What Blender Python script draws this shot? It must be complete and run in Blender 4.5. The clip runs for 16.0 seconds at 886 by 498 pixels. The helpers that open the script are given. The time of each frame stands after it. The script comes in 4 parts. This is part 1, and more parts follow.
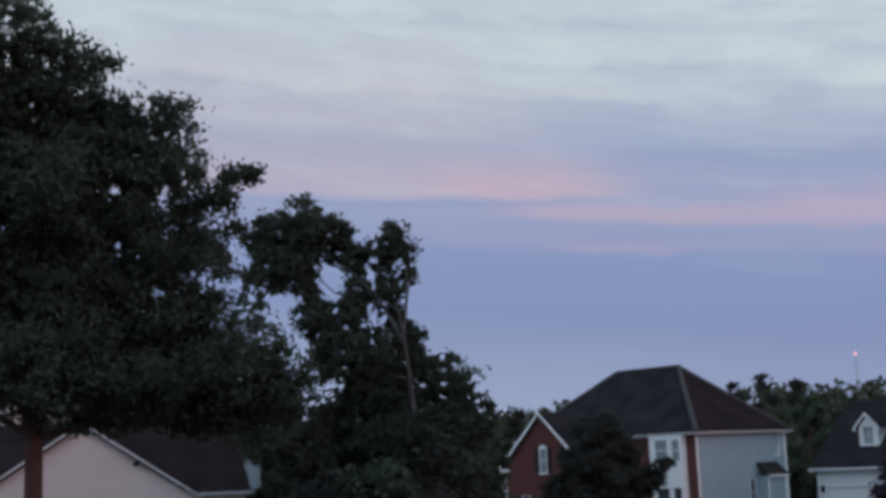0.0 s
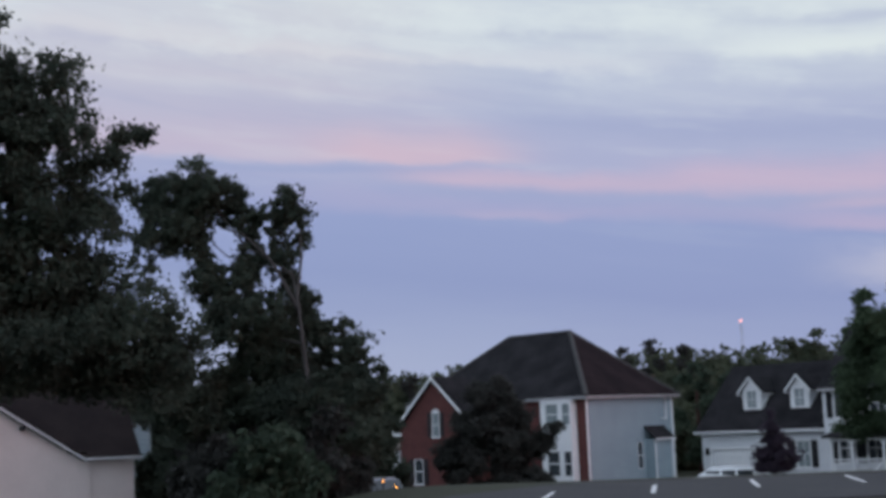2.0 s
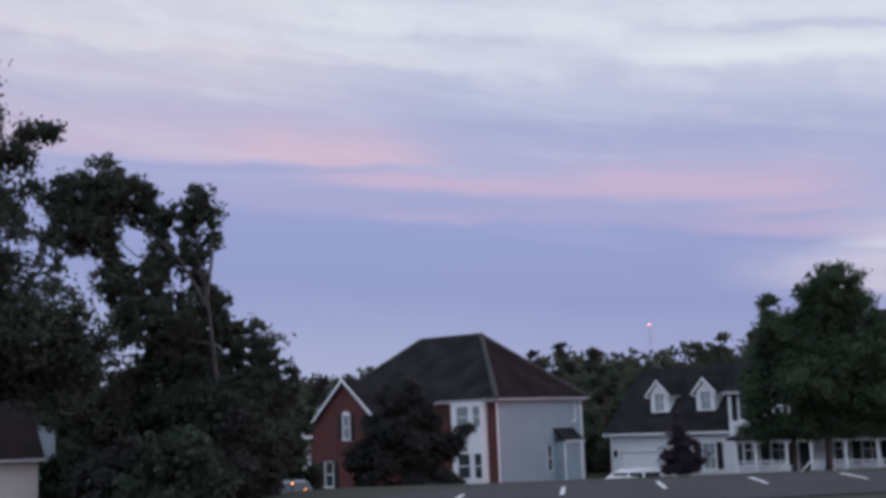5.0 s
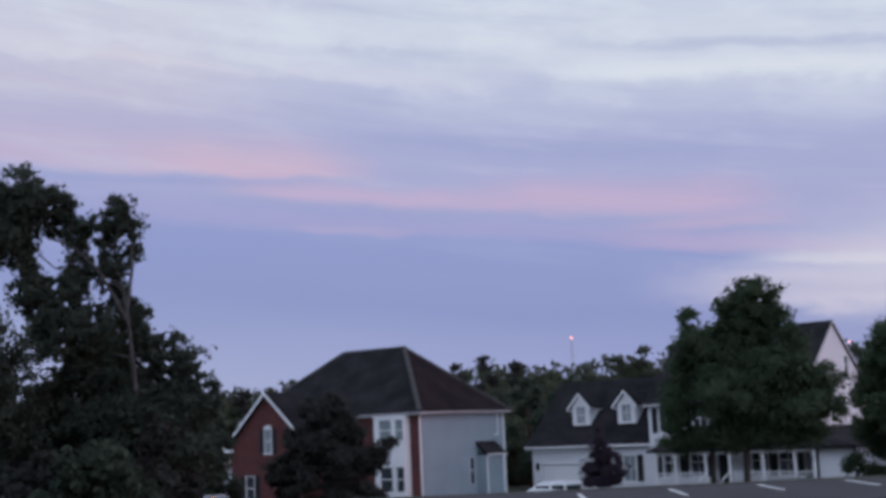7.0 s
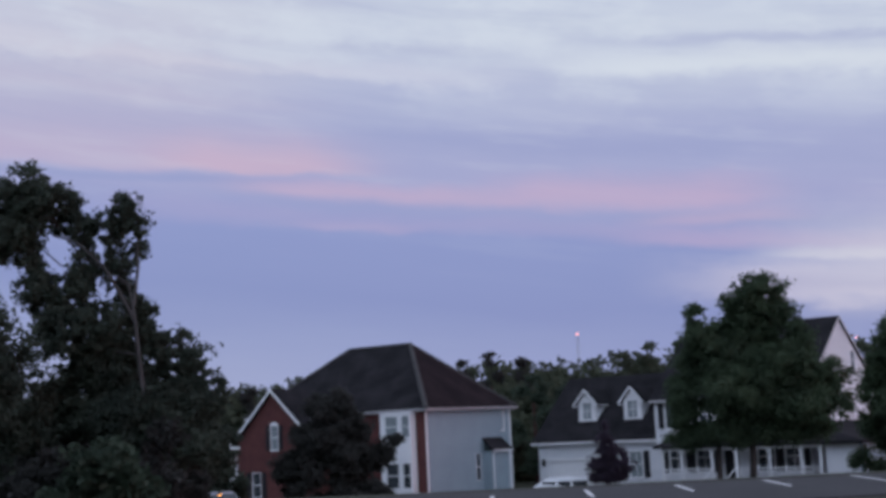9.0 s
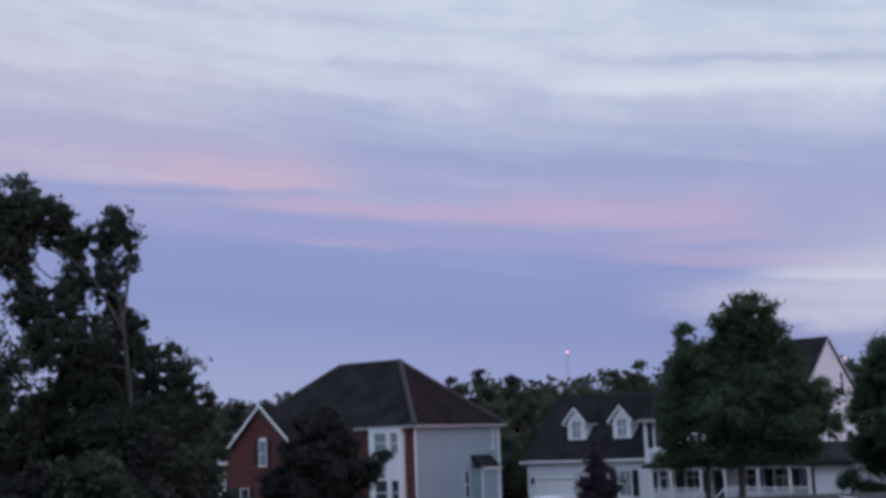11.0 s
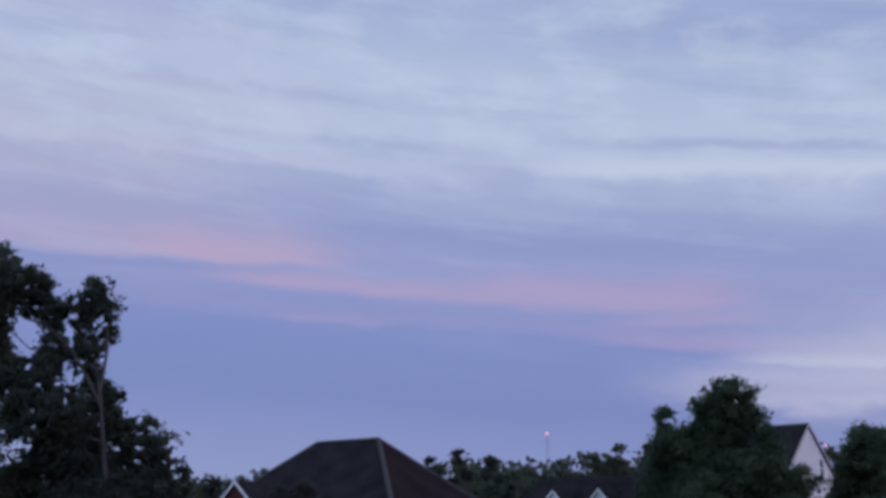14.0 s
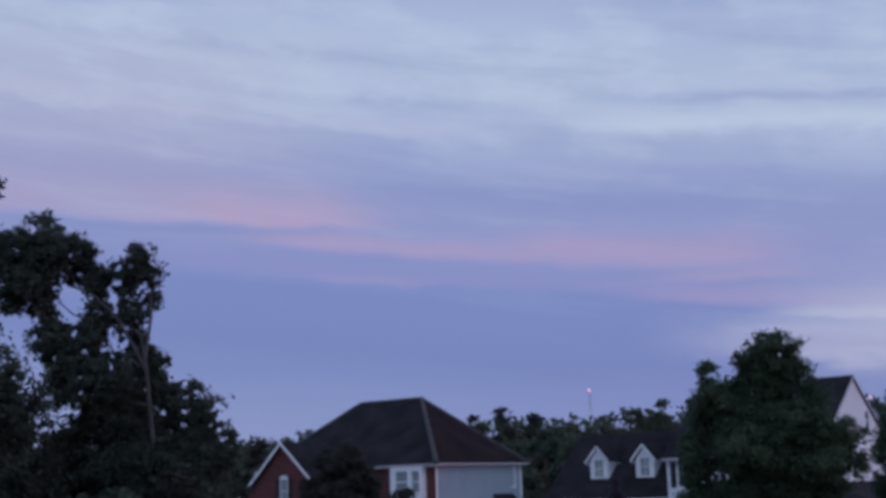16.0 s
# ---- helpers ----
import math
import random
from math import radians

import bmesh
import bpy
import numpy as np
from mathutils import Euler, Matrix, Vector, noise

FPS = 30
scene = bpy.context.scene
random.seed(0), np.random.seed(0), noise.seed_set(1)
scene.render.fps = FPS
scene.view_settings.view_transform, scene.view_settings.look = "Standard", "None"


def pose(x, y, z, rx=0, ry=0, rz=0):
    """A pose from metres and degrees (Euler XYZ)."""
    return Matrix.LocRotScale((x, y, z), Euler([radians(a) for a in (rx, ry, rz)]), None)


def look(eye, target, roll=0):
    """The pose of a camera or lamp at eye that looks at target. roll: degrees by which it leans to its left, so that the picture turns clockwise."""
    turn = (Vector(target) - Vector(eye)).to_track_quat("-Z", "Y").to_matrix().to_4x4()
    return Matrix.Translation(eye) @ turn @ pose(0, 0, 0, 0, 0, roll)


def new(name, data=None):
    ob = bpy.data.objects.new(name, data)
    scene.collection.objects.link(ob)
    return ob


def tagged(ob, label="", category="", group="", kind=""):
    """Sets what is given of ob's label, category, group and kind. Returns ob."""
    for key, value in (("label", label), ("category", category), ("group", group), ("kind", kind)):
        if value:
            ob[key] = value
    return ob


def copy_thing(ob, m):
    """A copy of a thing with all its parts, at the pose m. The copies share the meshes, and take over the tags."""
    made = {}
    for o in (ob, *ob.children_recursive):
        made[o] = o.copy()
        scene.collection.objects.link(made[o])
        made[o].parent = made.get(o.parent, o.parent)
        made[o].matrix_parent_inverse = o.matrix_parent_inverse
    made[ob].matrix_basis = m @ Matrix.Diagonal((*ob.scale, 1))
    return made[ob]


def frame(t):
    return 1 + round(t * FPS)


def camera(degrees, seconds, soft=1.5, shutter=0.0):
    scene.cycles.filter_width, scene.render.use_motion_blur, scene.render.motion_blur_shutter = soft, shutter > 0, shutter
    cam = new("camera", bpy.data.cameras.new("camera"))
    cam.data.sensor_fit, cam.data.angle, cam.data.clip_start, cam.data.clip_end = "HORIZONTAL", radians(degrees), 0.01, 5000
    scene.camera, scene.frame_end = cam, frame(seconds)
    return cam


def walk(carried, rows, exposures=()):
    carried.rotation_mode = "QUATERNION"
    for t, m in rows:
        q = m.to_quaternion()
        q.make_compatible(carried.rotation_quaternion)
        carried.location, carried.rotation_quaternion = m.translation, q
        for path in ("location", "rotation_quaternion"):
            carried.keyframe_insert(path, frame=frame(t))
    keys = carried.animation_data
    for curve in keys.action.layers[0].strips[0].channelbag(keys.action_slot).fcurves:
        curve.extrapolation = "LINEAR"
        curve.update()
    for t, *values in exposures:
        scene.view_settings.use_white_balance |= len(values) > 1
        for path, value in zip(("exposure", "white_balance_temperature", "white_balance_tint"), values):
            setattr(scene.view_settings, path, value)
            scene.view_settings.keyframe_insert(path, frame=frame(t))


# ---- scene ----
# ---- camera and its way ----
EYE = (0.0, 0.0, 1.7)
cam = camera(37.65, 16.0, soft=3.9)
# seconds, turn to the right, tilt up, lean (degrees)
TURNS = [
    (0, -11.936, 9.439, -2.237),
    (0.5, -10.939, 8.711, -2.324),
    (1, -9.047, 7.976, -2.519),
    (1.5, -8.158, 8.221, -2.516),
    (2, -7.313, 7.71, -2.347),
    (2.5, -6.552, 7.685, -2.187),
    (3, -5.798, 7.541, -2.225),
    (3.5, -4.682, 7.792, -2.105),
    (3.7, -4.318, 7.696, -2.090),
    (5.8, -2.601, 7.606, -2.265),
    (6, -2.203, 7.473, -2.215),
    (6.5, -1.042, 8.088, -2.447),
    (7, -0.000, 8.092, -2.500),
    (7.5, -0.219, 8.195, -2.549),
    (8, -0.479, 8.187, -2.516),
    (8.5, -0.234, 7.973, -2.570),
    (9, -0.260, 7.946, -2.620),
    (9.2, -0.388, 8.186, -2.677),
    (11.3, 0.203, 8.900, -2.039),
    (11.5, -2.015, 9.850, -1.547),
    (12, -2.279, 9.983, -1.636),
    (12.5, -1.429, 11.018, -0.986),
    (13, 0.801, 11.173, -0.940),
    (13.5, 0.842, 11.426, -0.801),
    (14, 1.059, 12.095, -0.972),
    (14.5, 1.220, 12.095, -1.285),
    (15, 1.765, 11.754, -1.680),
    (15.5, 0.912, 11.287, -1.459),
    (16, -0.743, 10.356, -1.879),
]


def turned(yaw, tilt, lean):
    return pose(*EYE, 90 + tilt, 0, -yaw) @ pose(0, 0, 0, 0, 0, lean)


walk(cam, [(t, turned(a, b, c)) for t, a, b, c in TURNS],
     exposures=[(0.0, -0.07, 6900, -2), (0.5, 0.07, 6980, -2.5), (1.0, 0.14, 7050, -1.5), (2.0, 0.16, 7150, 1), (3.5, 0.17, 7050, 6), (6.0, 0.17, 7000, 8.5), (7.5, 0.04, 6700, 8.5), (9.0, 0.02, 6700, 8.5), (11.5, 0.0, 6500, 9), (12.0, -0.15, 6400, 10), (12.5, -0.13, 6250, 11), (14.5, -0.28, 5950, 11), (16.0, -0.32, 5850, 11)])


# ---- sky and light ----
class Nodes:
    """Short hand for building a node tree."""

    def __init__(self, tree):
        self.tree = tree
        tree.nodes.clear()

    def add(self, kind, **props):
        n = self.tree.nodes.new(kind)
        for k, v in props.items():
            setattr(n, k, v)
        return n

    def put(self, socket, value):
        if isinstance(value, bpy.types.NodeSocket):
            self.tree.links.new(value, socket)
        else:
            socket.default_value = value

    def math(self, op, a, b=0.0, c=0.0, clamp=False):
        n = self.add("ShaderNodeMath", operation=op, use_clamp=clamp)
        for s, v in zip(n.inputs, (a, b, c)):
            self.put(s, v)
        return n.outputs[0]

    def ramp(self, fac, stops, mode="LINEAR"):
        n = self.add("ShaderNodeValToRGB")
        n.color_ramp.interpolation = mode
        e = n.color_ramp.elements
        while len(e) < len(stops):
            e.new(0.5)
        for k, (at, col) in zip(e, stops):
            k.position, k.color = at, (*col, 1)
        self.put(n.inputs[0], fac)
        return n.outputs[0]

    def smooth(self, v, a, b):
        n = self.add("ShaderNodeMapRange", interpolation_type="SMOOTHSTEP")
        for s, w in zip(n.inputs, (v, a, b, 0.0, 1.0)):
            self.put(s, w)
        return n.outputs[0]

    def xyz(self, x, y, z=0.0):
        n = self.add("ShaderNodeCombineXYZ")
        for s, v in zip(n.inputs, (x, y, z)):
            self.put(s, v)
        return n.outputs[0]

    def noise(self, vec, scale, detail=3.0, rough=0.5):
        n = self.add("ShaderNodeTexNoise")
        self.put(n.inputs["Vector"], vec)
        n.inputs["Scale"].default_value, n.inputs["Detail"].default_value, n.inputs["Roughness"].default_value = scale, detail, rough
        return n.outputs[0]

    def mix(self, fac, a, b, mode="MIX"):
        n = self.add("ShaderNodeMix", data_type="RGBA", blend_type=mode)
        self.put(n.inputs[0], fac)
        self.put(n.inputs[6], (*a, 1) if isinstance(a, tuple) else a)
        self.put(n.inputs[7], (*b, 1) if isinstance(b, tuple) else b)
        return n.outputs[2]


def srgb(r, g, b):
    """A linear colour from the 0-255 values of a paint chart."""
    return tuple(((v / 255 + 0.055) / 1.055) ** 2.4 if v > 10 else v / 255 / 12.92 for v in (r, g, b))


world = bpy.data.worlds.new("dusk_sky")
scene.world = world
world.use_nodes = True
N = Nodes(world.node_tree)
coord = N.add("ShaderNodeTexCoord").outputs["Generated"]
sep = N.add("ShaderNodeSeparateXYZ")
N.put(sep.inputs[0], coord)
dx, dy, dz = sep.outputs
az = N.math("MULTIPLY", N.math("ARCTAN2", dx, dy), 57.2958)
el = N.math("MULTIPLY", N.math("ARCSINE", dz), 57.2958)
tilt0 = N.math("MULTIPLY_ADD", az, 0.085, el)               # height in the sloping sheet of cloud
wide = N.noise(N.xyz(N.math("MULTIPLY", az, 0.05), N.math("MULTIPLY", tilt0, 0.28)), 1.0, 5.0, 0.55)
fine = N.noise(N.xyz(N.math("MULTIPLY", az, 0.11), N.math("MULTIPLY", tilt0, 0.9), 7.0), 1.0, 4.0, 0.55)
soft_n = N.noise(N.xyz(N.math("MULTIPLY", az, 0.2), N.math("MULTIPLY", tilt0, 0.45), 3.0), 1.0, 4.0, 0.6)
p = N.math("ADD", tilt0, N.math("MULTIPLY_ADD", wide, 3.0, -1.5))
p = N.math("ADD", p, N.math("MULTIPLY_ADD", fine, 0.6, -0.3))
sky = N.ramp(N.math("DIVIDE", p, 90.0, clamp=True), [
    (0.0, srgb(156, 171, 212)), (3.0 / 90, srgb(141, 156, 206)), (5.5 / 90, srgb(127, 142, 199)), (8.5 / 90, srgb(134, 147, 203)),
    (10.5 / 90, srgb(158, 162, 208)), (13.0 / 90, srgb(160, 167, 210)), (15.5 / 90, srgb(182, 190, 220)), (18.0 / 90, srgb(198, 207, 228)),
    (22.0 / 90, srgb(180, 191, 222)), (40.0 / 90, srgb(170, 182, 214)), (1.0, srgb(165, 178, 212))])


def streak(p0, below, above, a0, a1, fade, rag, lie=0.085):
    """A long flat cloud: 1 inside, 0 outside, between two bearings and round one height."""
    q = N.math("ADD", N.math("MULTIPLY_ADD", az, lie, el), N.math("MULTIPLY_ADD", soft_n, 2 * rag, -rag))
    q = N.math("SUBTRACT", q, p0)
    v = N.math("MULTIPLY", N.smooth(q, -below, 0.0), N.math("SUBTRACT", 1.0, N.smooth(q, 0.0, above)))
    h = N.math("MULTIPLY", N.smooth(az, a0 - fade, a0 + fade), N.math("SUBTRACT", 1.0, N.smooth(az, a1 - fade, a1 + fade)))
    return N.math("MULTIPLY", v, h)


def cloud(amount, colour, *shape):
    """Lays one flat cloud over the sky."""
    global sky
    sky = N.mix(N.math("MULTIPLY", streak(*shape), amount), sky, srgb(*colour))


cloud(0.35, (184, 172, 206), 12.0, 1.1, 2.6, -30, -6.0, 4, 0.4, 0.045)
cloud(0.42, (194, 173, 204), 11.3, 0.4, 2.2, -30, -4.0, 3.5, 0.5, 0.045)
cloud(0.40, (212, 177, 200), 11.4, 0.4, 2.0, -12.5, -4.4, 2.2, 0.5, 0.045)
cloud(0.45, (134, 148, 202), 10.8, 0.35, 0.35, -20, -6, 3, 0.3, 0.045)
cloud(0.44, (194, 170, 204), 10.1, 0.5, 1.0, -9, 4, 3, 0.45)
cloud(0.52, (200, 170, 203), 10.5, 0.9, 1.5, 2.5, 14, 2.5, 0.7)
cloud(0.35, (146, 154, 204), 9.75, 0.4, 0.4, -6, 3, 3, 0.4)
cloud(0.30, (170, 160, 206), 9.0, 0.7, 0.8, -14, 14, 4, 0.7)
cloud(0.50, (186, 166, 206), 8.6, 0.6, 0.8, 8, 22, 3, 0.6)
cloud(0.30, (140, 150, 200), 9.6, 0.4, 0.4, 9, 24, 4, 0.5)
cloud(0.68, (200, 196, 222), 6.7, 0.9, 1.3, 11, 40, 4, 1.2)
cloud(0.60, (192, 190, 218), 8.2, 3.0, 3.0, 16, 45, 4, 1.2)
cloud(0.55, (222, 230, 240), 16.2, 0.7, 0.9, 6, 30, 4, 0.8)
cloud(0.45, (160, 168, 208), 17.2, 0.35, 0.4, 7, 30, 4, 0.6)
cloud(0.45, (146, 155, 204), 12.7, 1.0, 1.0, -3, 16, 5, 0.8)
cloud(0.40, (212, 214, 232), 15.4, 0.6, 1.0, -30, 2, 4, 0.9)
cloud(0.40, (160, 167, 206), 16.6, 0.4, 0.5, -10, 2, 3, 0.5)
cloud(0.35, (168, 174, 210), 18.3, 0.5, 0.6, -25, -2, 4, 0.8)
cloud(0.35, (176, 176, 212), 13.8, 0.5, 0.7, -26, -6, 4, 0.7)
cloud(0.35, (200, 209, 232), 19.6, 1.2, 1.5, -25, 8, 6, 1.2)
cloud(0.25, (200, 190, 216), 20.8, 1.5, 1.5, -34, -8, 4, 1.2)
cloud(0.40, (150, 164, 206), 22.0, 1.6, 2.6, 7, 36, 6, 1.2)
cloud(0.34, (198, 172, 204), 10.35, 0.35, 0.6, -8.5, 1.5, 2.0, 0.4, 0.06)
cloud(0.30, (188, 168, 206), 8.75, 0.3, 0.45, -7.0, -1.5, 2.0, 0.4, 0.06)
cloud(0.42, (196, 170, 204), 8.9, 0.35, 0.6, 9.0, 15.0, 2.0, 0.5, 0.03)
cloud(0.45, (150, 154, 200), 6.3, 0.5, 0.4, 13.0, 30.0, 2.0, 0.7, 0.05)
cloud(0.30, (206, 192, 207), 16.0, 5.0, 6.0, -40.0, -8.0, 6.0, 1.0, 0.0)
cloud(0.45, (206, 206, 226), 6.2, 3.5, 4.0, 15.5, 45.0, 5.0, 1.0, 0.0)
cloud(0.50, (214, 214, 230), 7.4, 0.35, 0.6, 14.0, 30.0, 1.5, 0.8, 0.05)
# broken light patches high in the sheet
patch = N.math("MULTIPLY", N.smooth(soft_n, 0.42, 0.68), N.smooth(tilt0, 12.5, 17.0))
sky = N.mix(N.math("MULTIPLY", patch, 0.45), sky, srgb(214, 223, 238))
# combed fibres through the whole sheet
comb = N.noise(N.xyz(N.math("MULTIPLY", az, 0.09), N.math("MULTIPLY", N.math("MULTIPLY_ADD", az, 0.05, tilt0), 0.9), 11.0), 1.0, 5.0, 0.6)
high = N.smooth(tilt0, 5.0, 14.0)
sky = N.mix(N.math("MULTIPLY", N.math("MULTIPLY", N.smooth(comb, 0.5, 0.72), high), 0.18), sky, srgb(214, 220, 236))
sky = N.mix(N.math("MULTIPLY", N.math("MULTIPLY", N.math("SUBTRACT", 1.0, N.smooth(comb, 0.3, 0.5)), high), 0.2), sky, srgb(142, 152, 200))
# the afterglow of the set sun, behind the walker's right shoulder
dot = N.add("ShaderNodeVectorMath", operation="DOT_PRODUCT")
N.put(dot.inputs[0], coord)
dot.inputs[1].default_value = Vector((0.15, -0.94, 0.30)).normalized()
glow = N.math("POWER", N.smooth(dot.outputs["Value"], -0.15, 1.0), 1.6)
air = N.add("ShaderNodeTexSky", sky_type="NISHITA", sun_disc=False, sun_elevation=radians(1.0), sun_rotation=radians(110), altitude=60.0)
sky = N.mix(0.04, sky, air.outputs[0])
sky = N.mix(glow, sky, (0.84, 0.98, 1.36))
back = N.add("ShaderNodeBackground")
N.put(back.inputs[0], sky)
back.inputs[1].default_value = 1.0
N.put(N.add("ShaderNodeOutputWorld").inputs[0], back.outputs[0])

sun = new("sun", bpy.data.lights.new("sun", "SUN"))
sun.data.energy, sun.data.angle, sun.data.color = 0.46, radians(30), (1.0, 0.30, 0.36)
sun.matrix_world = look((94, -34, 14), (0, 0, 0))


# ---- materials ----
def material(name, a, b, rough=0.8, scale=2.0, fine=20.0, bump=0.2, stretch=(1, 1, 1), lines=None, metal=0.0, spec=0.3, per_object=0.0, islands=0.0, thin=0.0):
    """A surface between two colours, with coarse stains and fine grain. lines: (axis, spacing, depth, width) for courses."""
    m = bpy.data.materials.new(name)
    m.use_nodes = True
    K = Nodes(m.node_tree)
    co = K.add("ShaderNodeTexCoord").outputs["Object"]
    mp = K.add("ShaderNodeMapping")
    K.put(mp.inputs[0], co)
    mp.inputs["Scale"].default_value = stretch
    n1 = K.noise(mp.outputs[0], scale, 4.0, 0.6)
    n2 = K.noise(mp.outputs[0], fine, 3.0, 0.6)
    fac = K.math("ADD", K.math("MULTIPLY", n1, 0.65), K.math("MULTIPLY", n2, 0.35))
    fac = K.smooth(fac, 0.32, 0.68)
    col = K.mix(fac, a, b)
    height = n2
    if lines:
        axis, gap, depth, width = lines
        s = K.add("ShaderNodeSeparateXYZ")
        K.put(s.inputs[0], co)
        saw = K.math("FRACT", K.math("DIVIDE", s.outputs[axis], gap))
        edge = K.smooth(saw, 0.0, width)
        height = K.math("ADD", K.math("MULTIPLY", saw if depth > 0 else edge, abs(depth)), K.math("MULTIPLY", n2, 0.2))
        col = K.mix(K.math("SUBTRACT", 1.0, edge), col, tuple(0.55 * v for v in a))
    if per_object:
        r = K.add("ShaderNodeObjectInfo").outputs["Random"]
        col = K.mix(K.math("MULTIPLY", r, per_object), col, tuple(0.4 * v for v in a))
    if islands:
        r = K.add("ShaderNodeNewGeometry").outputs["Random Per Island"]
        col = K.mix(K.math("MULTIPLY", r, islands), col, tuple(1.9 * v for v in b))
    sh = K.add("ShaderNodeBsdfPrincipled")
    K.put(sh.inputs["Base Color"], col)
    K.put(sh.inputs["Roughness"], K.math("MULTIPLY_ADD", n1, 0.2, rough - 0.1))
    sh.inputs["Metallic"].default_value = metal
    sh.inputs["Specular IOR Level"].default_value = spec
    if bump:
        bp = K.add("ShaderNodeBump")
        bp.inputs["Strength"].default_value, bp.inputs["Distance"].default_value = bump, 0.02
        K.put(bp.inputs["Height"], height)
        K.put(sh.inputs["Normal"], bp.outputs[0])
    out = sh.outputs[0]
    if thin:
        tr = K.add("ShaderNodeBsdfTranslucent")
        K.put(tr.inputs[0], col)
        mx = K.add("ShaderNodeMixShader")
        mx.inputs[0].default_value = thin
        K.put(mx.inputs[1], out)
        K.put(mx.inputs[2], tr.outputs[0])
        out = mx.outputs[0]
    K.put(K.add("ShaderNodeOutputMaterial").inputs[0], out)
    return m


def glass(name, tint):
    m = bpy.data.materials.new(name)
    m.use_nodes = True
    K = Nodes(m.node_tree)
    sh = K.add("ShaderNodeBsdfPrincipled")
    n = K.noise(K.add("ShaderNodeTexCoord").outputs["Object"], 1.5, 2.0)
    K.put(sh.inputs["Base Color"], K.mix(n, tint, tuple(0.6 * v for v in tint)))
    sh.inputs["Roughness"].default_value, sh.inputs["Specular IOR Level"].default_value = 0.06, 0.7
    K.put(K.add("ShaderNodeOutputMaterial").inputs[0], sh.outputs[0])
    return m


def lamp_light(name, colour, power):
    m = bpy.data.materials.new(name)
    m.use_nodes = True
    K = Nodes(m.node_tree)
    e = K.add("ShaderNodeEmission")
    e.inputs[0].default_value, e.inputs[1].default_value = (*colour, 1), power
    K.put(K.add("ShaderNodeOutputMaterial").inputs[0], e.outputs[0])
    return m


M_WHITE = material("white_paint", (0.74, 0.75, 0.77), (0.82, 0.82, 0.82), 0.55, 1.2, 18, 0.05)
M_SIDING_GREY = material("grey_blue_siding", (0.255, 0.325, 0.365), (0.305, 0.38, 0.42), 0.6, 0.7, 12, 0.35, lines=(2, 0.2, 1.0, 0.1))
M_SIDING_WHITE = material("white_siding", (0.68, 0.70, 0.73), (0.77, 0.78, 0.80), 0.6, 0.7, 12, 0.35, lines=(2, 0.2, 1.0, 0.1))
M_SIDING_CREAM = material("cream_siding", (0.50, 0.43, 0.41), (0.58, 0.50, 0.475), 0.7, 0.6, 12, 0.12)
M_TRIM = material("weathered_white_trim", (0.40, 0.39, 0.40), (0.52, 0.51, 0.52), 0.6, 1.5, 18, 0.1)
M_BRICK = material("red_brick", (0.088, 0.032, 0.031), (0.140, 0.051, 0.046), 0.85, 1.5, 14, 0.4, lines=(2, 0.075, -1.0, 0.18))
M_ROOF = material("charcoal_shingles", (0.0105, 0.0105, 0.0122), (0.032, 0.030, 0.0335), 0.92, 0.7, 9, 0.5, lines=(2, 0.11, 1.0, 0.15), spec=0.1)
M_ROOF_WARM = material("brown_shingles", (0.013, 0.009, 0.010), (0.029, 0.021, 0.021), 0.92, 0.7, 9, 0.5, lines=(2, 0.11, 1.0, 0.15), spec=0.1)
M_ROOF_DUSK_TINT = material("dusk_tinted_shingles", (0.011, 0.0068, 0.0085), (0.027, 0.018, 0.0205), 0.92, 0.7, 9, 0.5, lines=(2, 0.11, 1.0, 0.15), spec=0.1)
M_CAP = material("ridge_shingles", (0.035, 0.035, 0.037), (0.075, 0.073, 0.072), 0.9, 2.0, 12, 0.4)
M_SHUTTER = material("black_shutter_paint", (0.012, 0.013, 0.016), (0.022, 0.023, 0.026), 0.5, 2, 20, 0.2, lines=(2, 0.06, 1.0, 0.2))
M_PANE = glass("window_glass", (0.05, 0.06, 0.07))
M_BLIND = material("window_blind", (0.20, 0.24, 0.25), (0.28, 0.32, 0.33), 0.5, 1, 15, 0.2, lines=(2, 0.05, 1.0, 0.2))
M_BARK = material("brown_bark", (0.055, 0.028, 0.025), (0.11, 0.058, 0.048), 0.95, 2.5, 14, 0.8, (1, 1, 0.25))
M_BARK_DARK = material("dark_bark", (0.022, 0.018, 0.016), (0.050, 0.042, 0.038), 0.95, 2.5, 14, 0.8, (1, 1, 0.25))
M_BARK_PALE = material("pale_bark", (0.040, 0.037, 0.037), (0.078, 0.072, 0.070), 0.95, 2.5, 14, 0.6, (1, 1, 0.25))
M_LEAF = material("oak_leaves", (0.037, 0.047, 0.039), (0.076, 0.094, 0.071), 0.65, 0.4, 2, 0, islands=0.10, thin=0.45, spec=0.08)
# evergreens; on the thicket shrubs this darker colour stands in for shade
M_LEAF_DARK = material("evergreen_and_shaded_leaves", (0.032, 0.033, 0.031), (0.062, 0.062, 0.057), 0.6, 0.7, 3, 0, islands=0.12, thin=0.45, spec=0.12)
M_LEAF_FRESH = material("maple_leaves", (0.038, 0.057, 0.036), (0.088, 0.125, 0.073), 0.6, 0.6, 3, 0, islands=0.14, thin=0.45, spec=0.12)
M_LEAF_PLUM = material("plum_leaves", (0.040, 0.032, 0.046), (0.082, 0.064, 0.088), 0.55, 0.8, 6, 0, islands=0.16, thin=0.45, spec=0.12)
